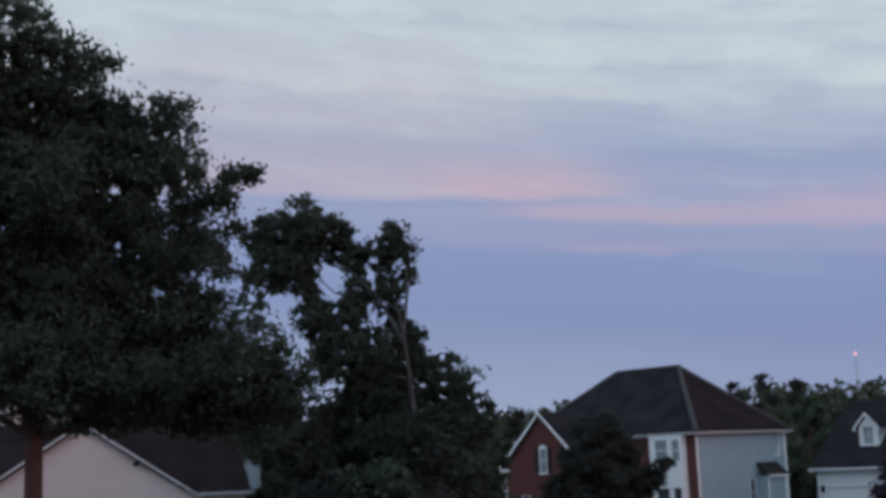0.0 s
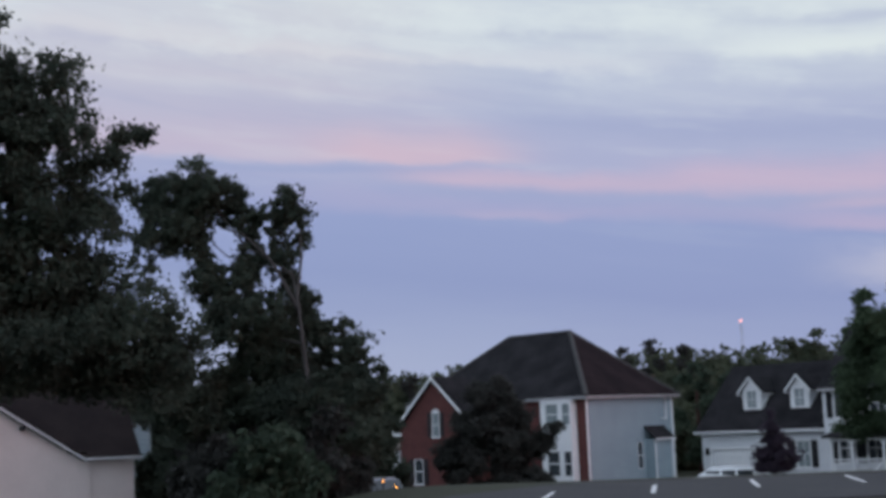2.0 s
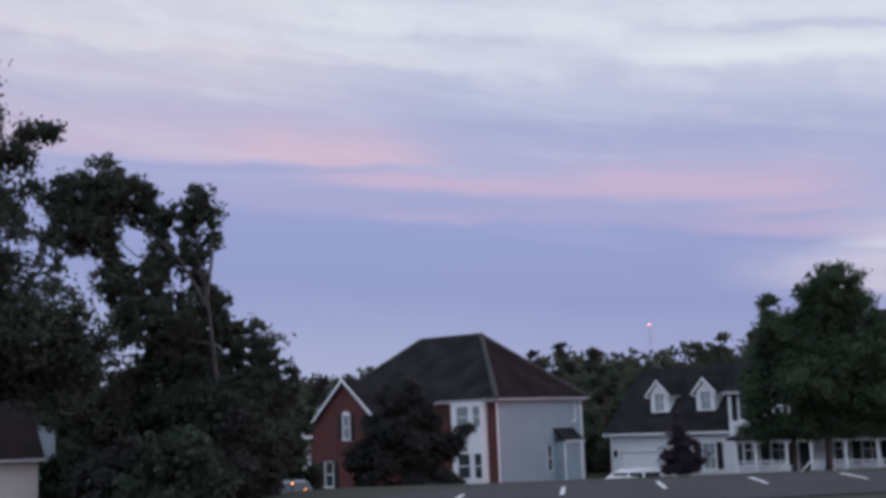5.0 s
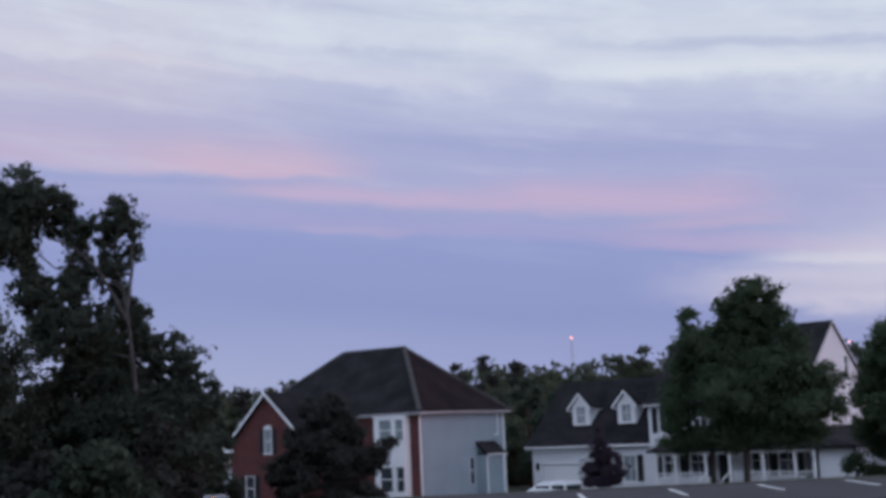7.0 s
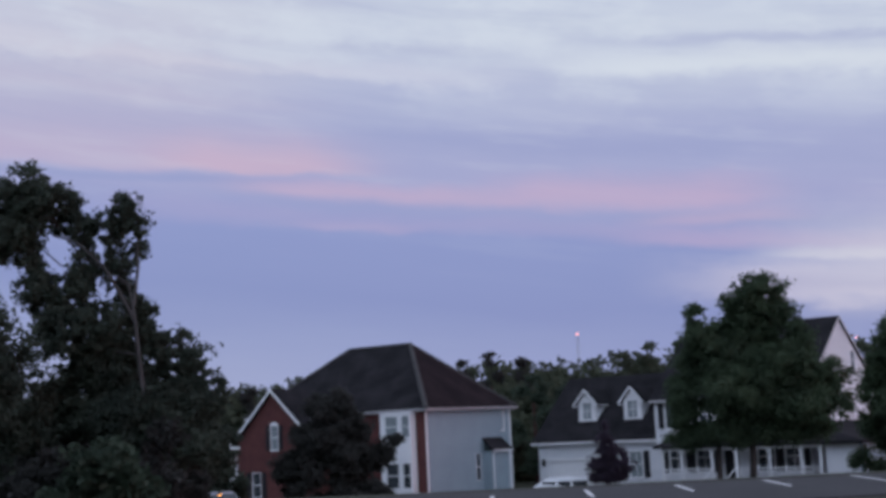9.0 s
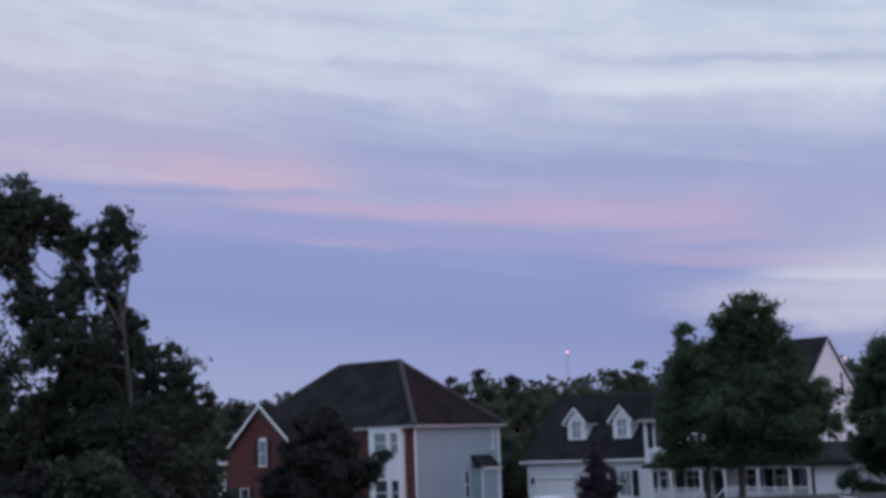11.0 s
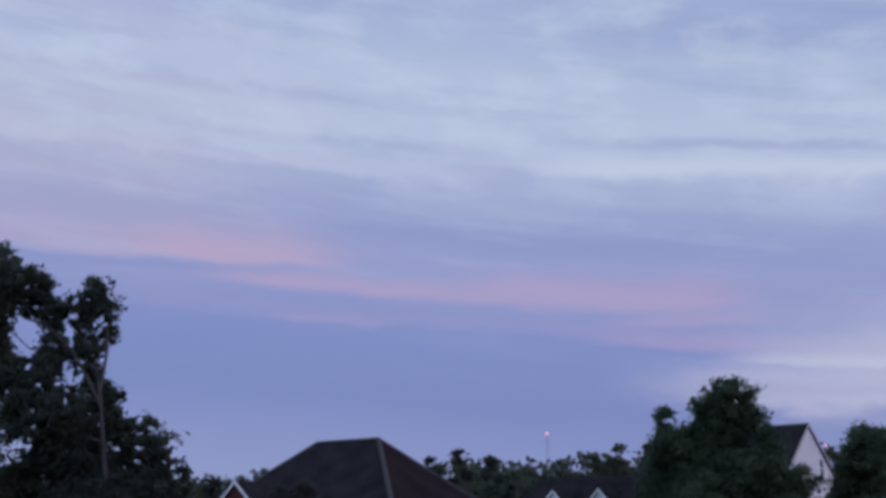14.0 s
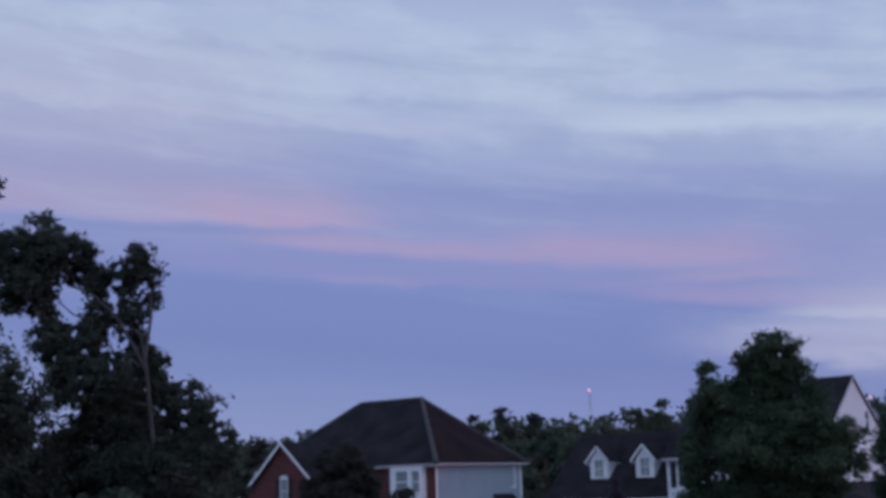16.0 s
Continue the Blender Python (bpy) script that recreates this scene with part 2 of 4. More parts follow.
M_GREENER = material("light_green_leaves", (0.034, 0.050, 0.036), (0.074, 0.102, 0.070), 0.6, 0.4, 3, 0, islands=0.14, thin=0.45, spec=0.12)
M_WOOD = material("woodland_leaves", (0.046, 0.056, 0.040), (0.095, 0.110, 0.072), 0.7, 0.15, 1.5, 0, islands=0.16, thin=0.45, spec=0.12)
M_GRASS = material("lawn_grass", (0.022, 0.026, 0.015), (0.042, 0.046, 0.026), 0.9, 0.35, 9, 0.6)
M_ASPHALT = material("worn_asphalt", (0.034, 0.034, 0.037), (0.058, 0.058, 0.062), 0.85, 0.45, 30, 0.4)
M_KERB = material("concrete_kerb", (0.30, 0.29, 0.28), (0.42, 0.41, 0.39), 0.9, 1.5, 25, 0.4)
M_KERB_DARK = material("dark_concrete", (0.07, 0.068, 0.064), (0.13, 0.125, 0.12), 0.9, 1.5, 25, 0.4)
M_LINE = material("white_road_paint", (0.62, 0.62, 0.62), (0.80, 0.80, 0.80), 0.7, 3.0, 30, 0.2)
M_CAR = material("white_car_paint", (0.72, 0.74, 0.76), (0.80, 0.81, 0.82), 0.25, 1, 10, 0, spec=0.6)
M_CAR_GREY = material("grey_car_paint", (0.07, 0.08, 0.095), (0.10, 0.11, 0.125), 0.25, 1, 10, 0, spec=0.6)
M_RUBBER = material("black_rubber", (0.015, 0.015, 0.015), (0.03, 0.03, 0.03), 0.9, 4, 30, 0.2)
M_STEEL = material("galvanised_steel", (0.30, 0.30, 0.31), (0.42, 0.42, 0.43), 0.5, 1, 10, 0.1, metal=0.6)
M_WARM = lamp_light("warm_lamp_light", (1.0, 0.40, 0.08), 4.0)
M_RED = lamp_light("red_beacon_light", (1.0, 0.36, 0.34), 2.5)


# ---- building helpers ----
def part(name, bm, mat, parent=None, label="", m=None):
    """Links a bmesh as one mesh object under a thing or a part."""
    me = bpy.data.meshes.new(name)
    bm.normal_update()
    bm.to_mesh(me)
    bm.free()
    me.materials.append(mat)
    ob = new(name, me)
    ob.parent = parent
    if m is not None:
        ob.matrix_local = m
    if label:
        ob["label"] = label
    return ob


def soup(name, verts, faces, mat, parent=None, label=""):
    me = bpy.data.meshes.new(name)
    me.from_pydata(verts, [], faces)
    me.materials.append(mat)
    ob = new(name, me)
    ob.parent = parent
    if label:
        ob["label"] = label
    return ob


def thing(name, m, label, category, group="", kind=""):
    ob = new(name)
    ob.matrix_world = m
    ob.empty_display_size = 0.2
    return tagged(ob, label, category, group, kind)


def box(bm, x0, x1, y0, y1, z0, z1, bevel=0.0):
    r = bmesh.ops.create_cube(bm, size=1.0, matrix=Matrix.Translation(((x0 + x1) / 2, (y0 + y1) / 2, (z0 + z1) / 2)) @ Matrix.Diagonal((x1 - x0, y1 - y0, z1 - z0, 1)))
    if bevel:
        es = {e for v in r["verts"] for e in v.link_edges}
        bmesh.ops.bevel(bm, geom=list(es), offset=bevel, segments=2, affect="EDGES")
    return bm


def boxes(*rows, bevel=0.0):
    bm = bmesh.new()
    for r in rows:
        box(bm, *r, bevel=bevel)
    return bm


def slab(bm, pts, thick):
    """A plate: the polygon pts on top, thick metres down."""
    top = [bm.verts.new(q) for q in pts]
    low = [bm.verts.new((q[0], q[1], q[2] - thick)) for q in pts]
    bm.faces.new(top)
    bm.faces.new(low[::-1])
    n = len(pts)
    for i in range(n):
        bm.faces.new((top[i], low[i], low[(i + 1) % n], top[(i + 1) % n]))
    return bm


def tube(bm, a, b, r0, r1, sides=8):
    a, b = Vector(a), Vector(b)
    d = b - a
    q = d.to_track_quat("Z", "Y").to_matrix().to_4x4()
    bmesh.ops.create_cone(bm, cap_ends=True, segments=sides, radius1=r0, radius2=r1, depth=d.length, matrix=Matrix.Translation((a + b) / 2) @ q)
    return bm


def wall(length, height, thick, holes=(), gable=None):
    """An upright wall along x from 0, its outer face at y = 0 and its body behind. holes: (x0, x1, z0, z1). gable: (apex x, apex z, left z, right z)."""
    bm = bmesh.new()
    top = gable[1] if gable else height
    xs = sorted({0.0, length, *(v for h in holes for v in h[:2])})
    zs = sorted({0.0, top, *(v for h in holes for v in h[2:])})
    grid = {}
    for i, xv in enumerate(xs):
        for j, zv in enumerate(zs):
            grid[i, j] = bm.verts.new((xv, 0, zv))
    for i in range(len(xs) - 1):
        for j in range(len(zs) - 1):
            cx, cz = (xs[i] + xs[i + 1]) / 2, (zs[j] + zs[j + 1]) / 2
            if not any(h[0] < cx < h[1] and h[2] < cz < h[3] for h in holes):
                bm.faces.new((grid[i, j], grid[i + 1, j], grid[i + 1, j + 1], grid[i, j + 1]))
    if gable:
        ax, azz, zl, zr = gable
        for co, no in (((ax, 0, azz), (-(azz - zl), 0, ax)), ((ax, 0, azz), (azz - zr, 0, length - ax))):
            bmesh.ops.bisect_plane(bm, geom=bm.verts[:] + bm.edges[:] + bm.faces[:], plane_co=co, plane_no=no, clear_outer=True)
    bmesh.ops.delete(bm, geom=[v for v in bm.verts if not v.link_faces], context="VERTS")
    r = bmesh.ops.extrude_face_region(bm, geom=bm.faces[:])
    bmesh.ops.translate(bm, verts=[v for v in r["geom"] if isinstance(v, bmesh.types.BMVert)], vec=(0, thick, 0))
    bmesh.ops.recalc_face_normals(bm, faces=bm.faces[:])
    return bm


def window(parent, m, w, h, pane=None, cols=1, rows=2, trim=0.09, name="window", label="", sill=True, arch=False):
    """A sash window whose lower left outer corner is m's origin, in a wall along local x."""
    bm = bmesh.new()
    for r in ((-trim, 0, -0.03, 0.10, -trim, h + trim), (w, w + trim, -0.03, 0.10, -trim, h + trim), (0, w, -0.03, 0.10, h, h + trim), (0, w, -0.03, 0.10, -trim, 0)):
        box(bm, *r)
    if arch:
        vs = [bm.verts.new((w / 2 + (w / 2 + trim) * math.cos(k * math.pi / 8), -0.03, h + trim + 0.75 * (w / 2) * math.sin(k * math.pi / 8))) for k in range(9)]
        f = bm.faces.new(vs)
        r = bmesh.ops.extrude_face_region(bm, geom=[f])
        bmesh.ops.translate(bm, verts=[v for v in r["geom"] if isinstance(v, bmesh.types.BMVert)], vec=(0, 0.05, 0))
        bmesh.ops.recalc_face_normals(bm, faces=bm.faces[:])
    frame_ob = part(name, bm, M_WHITE, parent, label, m)
    part("pane", boxes((0.002, w - 0.002, 0.06, 0.07, 0.002, h - 0.002)), pane or M_PANE, frame_ob)
    bm = bmesh.new()
    for k in range(1, cols):
        box(bm, w * k / cols - 0.015, w * k / cols + 0.015, 0.035, 0.058, 0, h)
    for k in range(1, rows):
        t = 0.03 if k * 2 == rows else 0.012
        box(bm, 0, w, 0.03, 0.057, h * k / rows - t, h * k / rows + t)
    part("glazing_bars", bm, M_WHITE, frame_ob)
    if sill:
        part("sill", boxes((-trim - 0.04, w + trim + 0.04, -0.09, -0.032, -trim - 0.05, -trim + 0.02)), M_WHITE, frame_ob)
    return frame_ob


def shutters(parent, m, w, h, sw=0.42):
    for x0 in (-0.12 - sw, w + 0.12):
        bm = boxes((x0, x0 + sw, -0.05, -0.004, -0.05, h + 0.05), bevel=0.008)
        part("shutter", bm, M_SHUTTER, parent, "black louvred shutter", m)


def turn(x, y, z, rz):
    return pose(x, y, z, 0, 0, rz)


# ---- ground ----
def step(v, a, b):
    s = min(1.0, max(0.0, (v - a) / (b - a)))
    return s * s * (3 - 2 * s)


def ground_z(x, y):
    """The lie of the land: level round the car park, falling to the houses behind it and to the trees on the other side."""
    z = -0.24 * step(y, 8, 26)
    z -= 2.3 * step(y, 41.5, 66)
    z -= 1.3 * step(-x, 6.5, 16) * step(y, 12, 24) * (1 - step(y, 45, 66))
    z += 0.04 * noise.noise((x * 0.2, y * 0.2, 0)) * step(abs(y - 34), 7, 9)
    return z


def axis(parts):
    out = []
    for a, b, d in parts:
        out += list(np.arange(a, b, d))
    return out + [parts[-1][1]]


gx = axis([(-2500, -300, 440), (-300, -60, 30), (-60, 60, 1.5), (60, 300, 30), (300, 2500, 440)])
gy = axis([(-2500, -200, 460), (-200, -20, 30), (-20, 20, 4), (20, 90, 1.5), (90, 330, 30), (330, 2500, 434)])
gv = [(float(a), float(b), ground_z(a, b)) for b in gy for a in gx]
nx = len(gx)
gf = [(j * nx + i, j * nx + i + 1, (j + 1) * nx + i + 1, (j + 1) * nx + i) for j in range(len(gy) - 1) for i in range(nx - 1)]
ground = soup("ground", gv, gf, M_GRASS)
for poly in ground.data.polygons:
    poly.use_smooth = True
tagged(ground, "mown green lawn and verges round the houses", "ground", kind="structure")

# car park: a band of asphalt across the view, with stalls along its far side
LOT_Z, LOT_X1, LOT_Y1 = -0.19, 42.0, 40.0
lot = part("road", slab(bmesh.new(), [(-5.8, 27.7, LOT_Z), (LOT_X1, 36.0, LOT_Z), (LOT_X1, LOT_Y1 + 0.2, LOT_Z), (-1.2, LOT_Y1, LOT_Z), (-2.2, 39.3, LOT_Z), (-3.8, 36.4, LOT_Z), (-4.6, 35.0, LOT_Z)], 0.3), M_ASPHALT)
tagged(lot, "worn grey asphalt car park beside the lawn", "car park", kind="structure")
kerb = part("kerb", boxes((-1.2, LOT_X1, LOT_Y1 + 0.21, LOT_Y1 + 0.35, LOT_Z - 0.2, LOT_Z + 0.015), bevel=0.005), M_KERB_DARK)
tagged(kerb, "low dark concrete kerb along the car park", "kerb", kind="structure")
for k in range(-1, 13):
    x = 0.87 + 2.72 * k
    far = min(39.8, 37.75 + 0.55 * k) if k > 0 else 37.1 + 1.8 * k
    bm = boxes((-0.06, 0.06, -3.7, 0.0, -0.05, 0.004))
    bmesh.ops.transform(bm, matrix=turn(x + 0.03, far, LOT_Z, -2.3), verts=bm.verts)
    tagged(part("stall_line", bm, M_LINE), "white painted stall line on the asphalt", "road marking", "stall lines of the car park", "structure")


# ---- brick house ----
def hip_roof(bm, x0, x1, y0, y1, z, rise, inset0, inset1):
    ym = (y0 + y1) / 2
    c = [bm.verts.new(q) for q in ((x0, y0, z), (x1, y0, z), (x1, y1, z), (x0, y1, z), (x0 + inset0, ym, z + rise), (x1 - inset1, ym, z + rise))]
    for f in ((0, 1, 5, 4), (1, 2, 5), (2, 3, 4, 5), (3, 0, 4), (3, 2, 1, 0)):
        bm.faces.new([c[i] for i in f])
    bmesh.ops.recalc_face_normals(bm, faces=bm.faces[:])
    return bm


BZ = -2.6
house = thing("brick_house", turn(-1.855, 77.06, BZ, -35.9), "two-storey red brick house with grey siding and a dark hipped roof", "house")
L, W, EV = 14.2, 8.98, 5.5
# front, holes for the bay are closed by the bay itself
part("wall", wall(L, EV, 0.25, ()), M_BRICK, house, "red brick front wall", turn(-L, 0, 0, 0))
part("wall", wall(W - 0.5, EV, 0.25, [(4.75, 5.25, 1.2, 2.75)]), M_SIDING_GREY, house, "grey-blue lapped siding wall", turn(0, 0.25, 0, 90))
part("wall", wall(L, EV, 0.25), M_SIDING_GREY, house, "grey-blue siding wall", turn(0, W, 0, 180))
part("wall", wall(W - 0.5, EV, 0.25), M_BRICK, house, "red brick wall", turn(-L, W - 0.25, 0, -90))
part("corner_board", boxes((0.004, 0.03, -0.01, 0.16, 0, EV)), M_WHITE, house)
part("corner_board", boxes((0.004, 0.03, W - 0.15, W + 0.02, 0, EV)), M_WHITE, house)
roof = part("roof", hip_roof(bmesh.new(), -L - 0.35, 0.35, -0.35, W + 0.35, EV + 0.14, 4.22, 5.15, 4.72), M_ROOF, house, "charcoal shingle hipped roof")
# right slope: the dusk light's tint and shade are put into its shingle colour
roof.data.materials.append(M_ROOF_DUSK_TINT)
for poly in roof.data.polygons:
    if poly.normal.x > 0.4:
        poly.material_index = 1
RA, RB, RY, RZ = -9.4, -4.37, W / 2, EV + 4.37
for a, b, r in (((0.35, -0.35, EV + 0.15), (RB, RY, RZ), 0.17), ((0.35, W + 0.35, EV + 0.15), (RB, RY, RZ), 0.11), ((RB, RY, RZ), (RA, RY, RZ), 0.11), ((RA, RY, RZ), (-L - 0.35, -0.35, EV + 0.15), 0.11)):
    part("ridge_cap", tube(bmesh.new(), a, b, r, r * 0.9, 6), M_CAP, roof, "pale weathered cap shingles")
for r in ((-L - 0.35, 0.35, -0.37, -0.35, EV + 0.02, EV + 0.10), (0.35, 0.37, -0.35, W + 0.35, EV - 0.02, EV + 0.10), (-L - 0.35, 0.35, W + 0.35, W + 0.37, EV - 0.02, EV + 0.10)):
    part("fascia", boxes(r), M_TRIM, roof)
part("gutter", boxes((0.372, 0.47, -0.4, W + 0.4, EV + 0.05, EV + 0.12), bevel=0.02), M_TRIM, roof, "white eaves gutter")
part("gutter", boxes((-8.0, 0.4, -0.47, -0.372, EV + 0.05, EV + 0.12), bevel=0.02), M_TRIM, roof, "white eaves gutter")
part("soffit", boxes((-L - 0.34, 0.34, -0.34, W + 0.34, EV - 0.02, EV + 0.13)), M_WHITE, roof)
bm = boxes((0.035, 0.11, 8.1, 8.18, 4.2, EV), (0.035, 0.11, 7.75, 8.19, 4.1, 4.2))
part("downspout", bm, M_WHITE, house, "white downspout with an elbow")
# two-storey bay
bay_win = [(x0, w, z0, h) for z0, h in ((4.04, 1.2), (1.06, 1.4)) for x0, w in ((-2.64, 0.92), (-1.4, 0.56))]
bay = part("bay", wall(2.33, EV - 0.03, 0.12, [(x0 + 3.04, x0 + 3.04 + w, z0, z0 + h) for x0, w, z0, h in bay_win]), M_WHITE, house, "white panelled two-storey bay", turn(-3.04, -0.5, 0, 0))
for x0 in (-3.04, -0.83):
    part("bay_side", boxes((x0, x0 + 0.12, -0.378, -0.004, 0, EV - 0.03)), M_WHITE, house)
for x0, w, z0, h in bay_win:
    window(house, turn(x0, -0.5, z0, 0), w, h, M_BLIND if z0 > 2 else M_PANE, 1, 2, label="white bay window with drawn blind" if z0 > 2 else "white bay window with dark glass", sill=False, trim=0.06)
for z in (2.55, 2.85, 5.42):
    part("trim_board", boxes((-0.03, 2.36, -0.04, -0.002, z, z + 0.07)), M_WHITE, bay)
window(house, turn(0, 4.75 + 0.25, 1.2, 90), 0.5, 1.55, M_PANE, 1, 2, name="window", label="narrow dark side window", trim=0.03, sill=False)
part("keystone", boxes((0.004, 0.05, 4.92, 5.6, 2.8, 2.98), bevel=0.01), M_SIDING_GREY, house)
# bump-out with a lean-to roof
bump_out = part("bump_out", boxes((0.004, 0.68, 5.85, 7.75, 0, 2.9)), M_SIDING_GREY, house, "grey siding bump-out")
part("roof", slab(bmesh.new(), [(0.02, 5.72, 3.75), (0.86, 5.72, 2.98), (0.86, 7.88, 2.98), (0.02, 7.88, 3.75)], 0.1), M_ROOF, bump_out, "small charcoal lean-to roof")
part("fascia", boxes((0.862, 0.89, 5.72, 7.88, 2.87, 2.97)), M_WHITE, bump_out)
for y in (5.84, 7.64):
    part("corner_board", boxes((0.684, 0.705, y, y + 0.12, 0, 2.85)), M_WHITE, bump_out)
# gabled wing, standing forward
GX0, GX1, GY, GE, GA = -14.05, -7.5, -1.5, 4.2, 7.35
gw = GX1 - GX0
part("wing_wall", wall(gw, GE, 0.25, [(3.0, 3.56, 3.6, 5.05), (1.3, 2.0, 0.65, 2.15)], (gw / 2, GA - 0.12, GE - 0.12, GE - 0.12)), M_BRICK, house, "red brick gable wall", turn(GX0, GY, 0, 0))
part("wing_wall", boxes((GX0, GX0 + 0.25, GY + 0.253, 0.0, 0, GE - 0.1)), M_BRICK, house)
part("wing_wall", boxes((GX1 - 0.25, GX1, GY + 0.253, -0.004, 0, GE - 0.1)), M_BRICK, house)
gm = (GX0 + GX1) / 2
for s in (-1, 1):
    pts = [(gm, GY - 0.3, GA), (gm + s * (gw / 2 + 0.35), GY - 0.3, GE - 0.2), (gm + s * (gw / 2 + 0.35), 4.2, GE - 0.2), (gm, 4.2, GA)]
    wing = part("wing_roof", slab(bmesh.new(), pts if s < 0 else pts[::-1], 0.12), M_ROOF, house, "charcoal shingle gable roof")
    q = [(gm, GY - 0.33, GA + 0.02), (gm + s * (gw / 2 + 0.4), GY - 0.33, GE - 0.22), (gm + s * (gw / 2 + 0.4), GY - 0.302, GE - 0.22), (gm, GY - 0.302, GA + 0.02)]
    part("rake_board", slab(bmesh.new(), q if s < 0 else q[::-1], 0.2), M_WHITE, wing, "white rake board")
    part("eave_return", boxes((gm + s * (gw / 2 + 0.36) - (0 if s > 0 else 0.0), gm + s * (gw / 2 - 0.25), GY - 0.3, GY - 0.005, GE - 0.5, GE - 0.33)) if s < 0 else boxes((gm + s * (gw / 2 - 0.25), gm + s * (gw / 2 + 0.36), GY - 0.3, GY - 0.005, GE - 0.5, GE - 0.33)), M_WHITE, wing)
window(house, turn(GX0 + 3.0, GY, 3.6, 0), 0.56, 1.45, M_BLIND, 1, 2, name="window", label="arched white gable window with pale blind", arch=True, trim=0.05)
shutters(house, turn(GX0 + 3.0, GY, 3.6, 0), 0.56, 1.45, 0.3)
shutters(house, turn(GX0 + 1.3, GY, 0.65, 0), 0.7, 1.5, 0.36)
window(house, turn(GX0 + 1.3, GY, 0.65, 0), 0.7, 1.5, M_PANE, 1, 2, name="window", label="white sash window with dark glass", trim=0.04)
# low side porch of the house
part("side_porch", boxes((GX0 - 1.25, GX0 - 0.01, -1.1, 1.6, 0, 2.75)), M_SIDING_WHITE, house, "white side porch")
part("side_porch_roof", slab(bmesh.new(), [(GX0 - 0.02, -1.3, 3.55), (GX0 - 0.02, 1.8, 3.55), (GX0 - 1.5, 1.8, 2.72), (GX0 - 1.5, -1.3, 2.72)], 0.3), M_SIDING_CREAM, house, "cream lean-to roof edge")


# ---- white farmhouse ----
FZ = -2.5
farm = thing("white_farmhouse", turn(11.88, 78.77, FZ, -40), "white sided farmhouse with dark roof, porch and garage wing", "house")
FL, FW, FE, FR = 9.84, 9.6, 5.6, 9.82
fw_holes = [(x, x + 0.95, 3.75, 5.15) for x in (0.75, 3.0, 5.3, 7.9)] + [(x, x + 0.95, 1.15, 2.75) for x in (0.9, 2.7, 6.6, 8.3)] + [(4.45, 5.4, 0.55, 2.65)]
part("wall", wall(FL, FE, 0.25, fw_holes), M_SIDING_WHITE, farm, "white lapped siding wall", turn(0, 0, 0, 0))
part("wall", wall(FW - 0.25, FE, 0.25, [(5.95, 6.5, 6.75, 7.75)], (FW / 2 - 0.25, FR - 0.15, FE - 0.15 + 0.22, FE - 0.15)), M_SIDING_WHITE, farm, "white siding gable wall", turn(FL, 0.25, 0, 90))
part("wall", wall(FW - 0.25, FE, 0.25, (), (FW / 2, FR - 0.15, FE - 0.15, FE + 0.07)), M_SIDING_WHITE, farm, "white siding gable wall", turn(0, FW, 0, -90))
part("wall", wall(FL - 0.5, FE, 0.25), M_SIDING_WHITE, farm, "white siding wall", turn(FL - 0.25, FW, 0, 180))
for s in (-1, 1):
    ym = FW / 2
    ye = -0.35 if s < 0 else FW + 0.35
    pts = [(-0.15, ye, FE - 0.2), (FL + 0.12, ye, FE - 0.2), (FL + 0.12, ym, FR), (-0.15, ym, FR)]
    rf = part("roof", slab(bmesh.new(), pts if s < 0 else pts[::-1], 0.14), M_ROOF, farm, "charcoal shingle roof slope")
    q = [(FL + 0.122, ye, FE - 0.22), (FL + 0.15, ye, FE - 0.22), (FL + 0.15, ym, FR - 0.02), (FL + 0.122, ym, FR - 0.02)]
    part("rake_board", slab(bmesh.new(), q if s < 0 else q[::-1], 0.14), M_TRIM, rf)
    part("fascia", boxes((-0.15, FL + 0.12, min(ye, ye + s * 0.03), max(ye, ye + s * 0.03), FE - 0.33, FE - 0.2)), M_TRIM, rf)
for x0, x1, z0, z1 in fw_holes[:8]:
    m = turn(x0, 0, z0, 0)
    wn = window(farm, m, x1 - x0, z1 - z0, M_PANE, 2, 2, label="white sash window with dark glass")
    shutters(farm, m, x1 - x0, z1 - z0, 0.38)
window(farm, turn(FL, 0.25 + 5.95, 6.75, 90), 0.55, 1.0, M_PANE, 1, 2, label="small attic window")
door = part("door", boxes((4.47, 5.38, 0.08, 0.14, 0.56, 2.64)), M_SHUTTER, farm, "dark panelled front door")
part("door_frame", boxes((4.35, 4.449, -0.03, 0.1, 0.55, 2.75), (5.401, 5.5, -0.03, 0.1, 0.55, 2.75), (4.45, 5.4, -0.03, 0.1, 2.651, 2.75)), M_WHITE, farm)
# porch, along the front and round the end
PD, PX = 2.3, 1.6
porch = part("porch", boxes((PX, 11.5, -PD, -0.004, 0.15, 0.5)), M_KERB, farm, "grey boarded porch deck")
part("porch_roof", slab(bmesh.new(), [(PX - 0.3, -PD - 0.3, 2.72), (13.9, -PD - 0.3, 2.72), (FL + 0.02, -0.02, 3.75), (PX + 1.5, -0.02, 3.75)], 0.14), M_ROOF, farm, "low charcoal porch roof")
part("porch_roof", slab(bmesh.new(), [(PX - 0.3, -0.02, 2.72), (PX - 0.31, -PD - 0.3, 2.72), (PX + 1.49, -0.02, 3.75)], 0.14), M_ROOF, farm, "low charcoal porch roof")
part("porch_roof", slab(bmesh.new(), [(13.9, -PD - 0.3, 2.72), (13.9, 6.8, 2.72), (FL + 0.02, 6.8, 3.75), (FL + 0.02, -0.02, 3.75)], 0.14), M_ROOF, farm, "low charcoal porch roof")
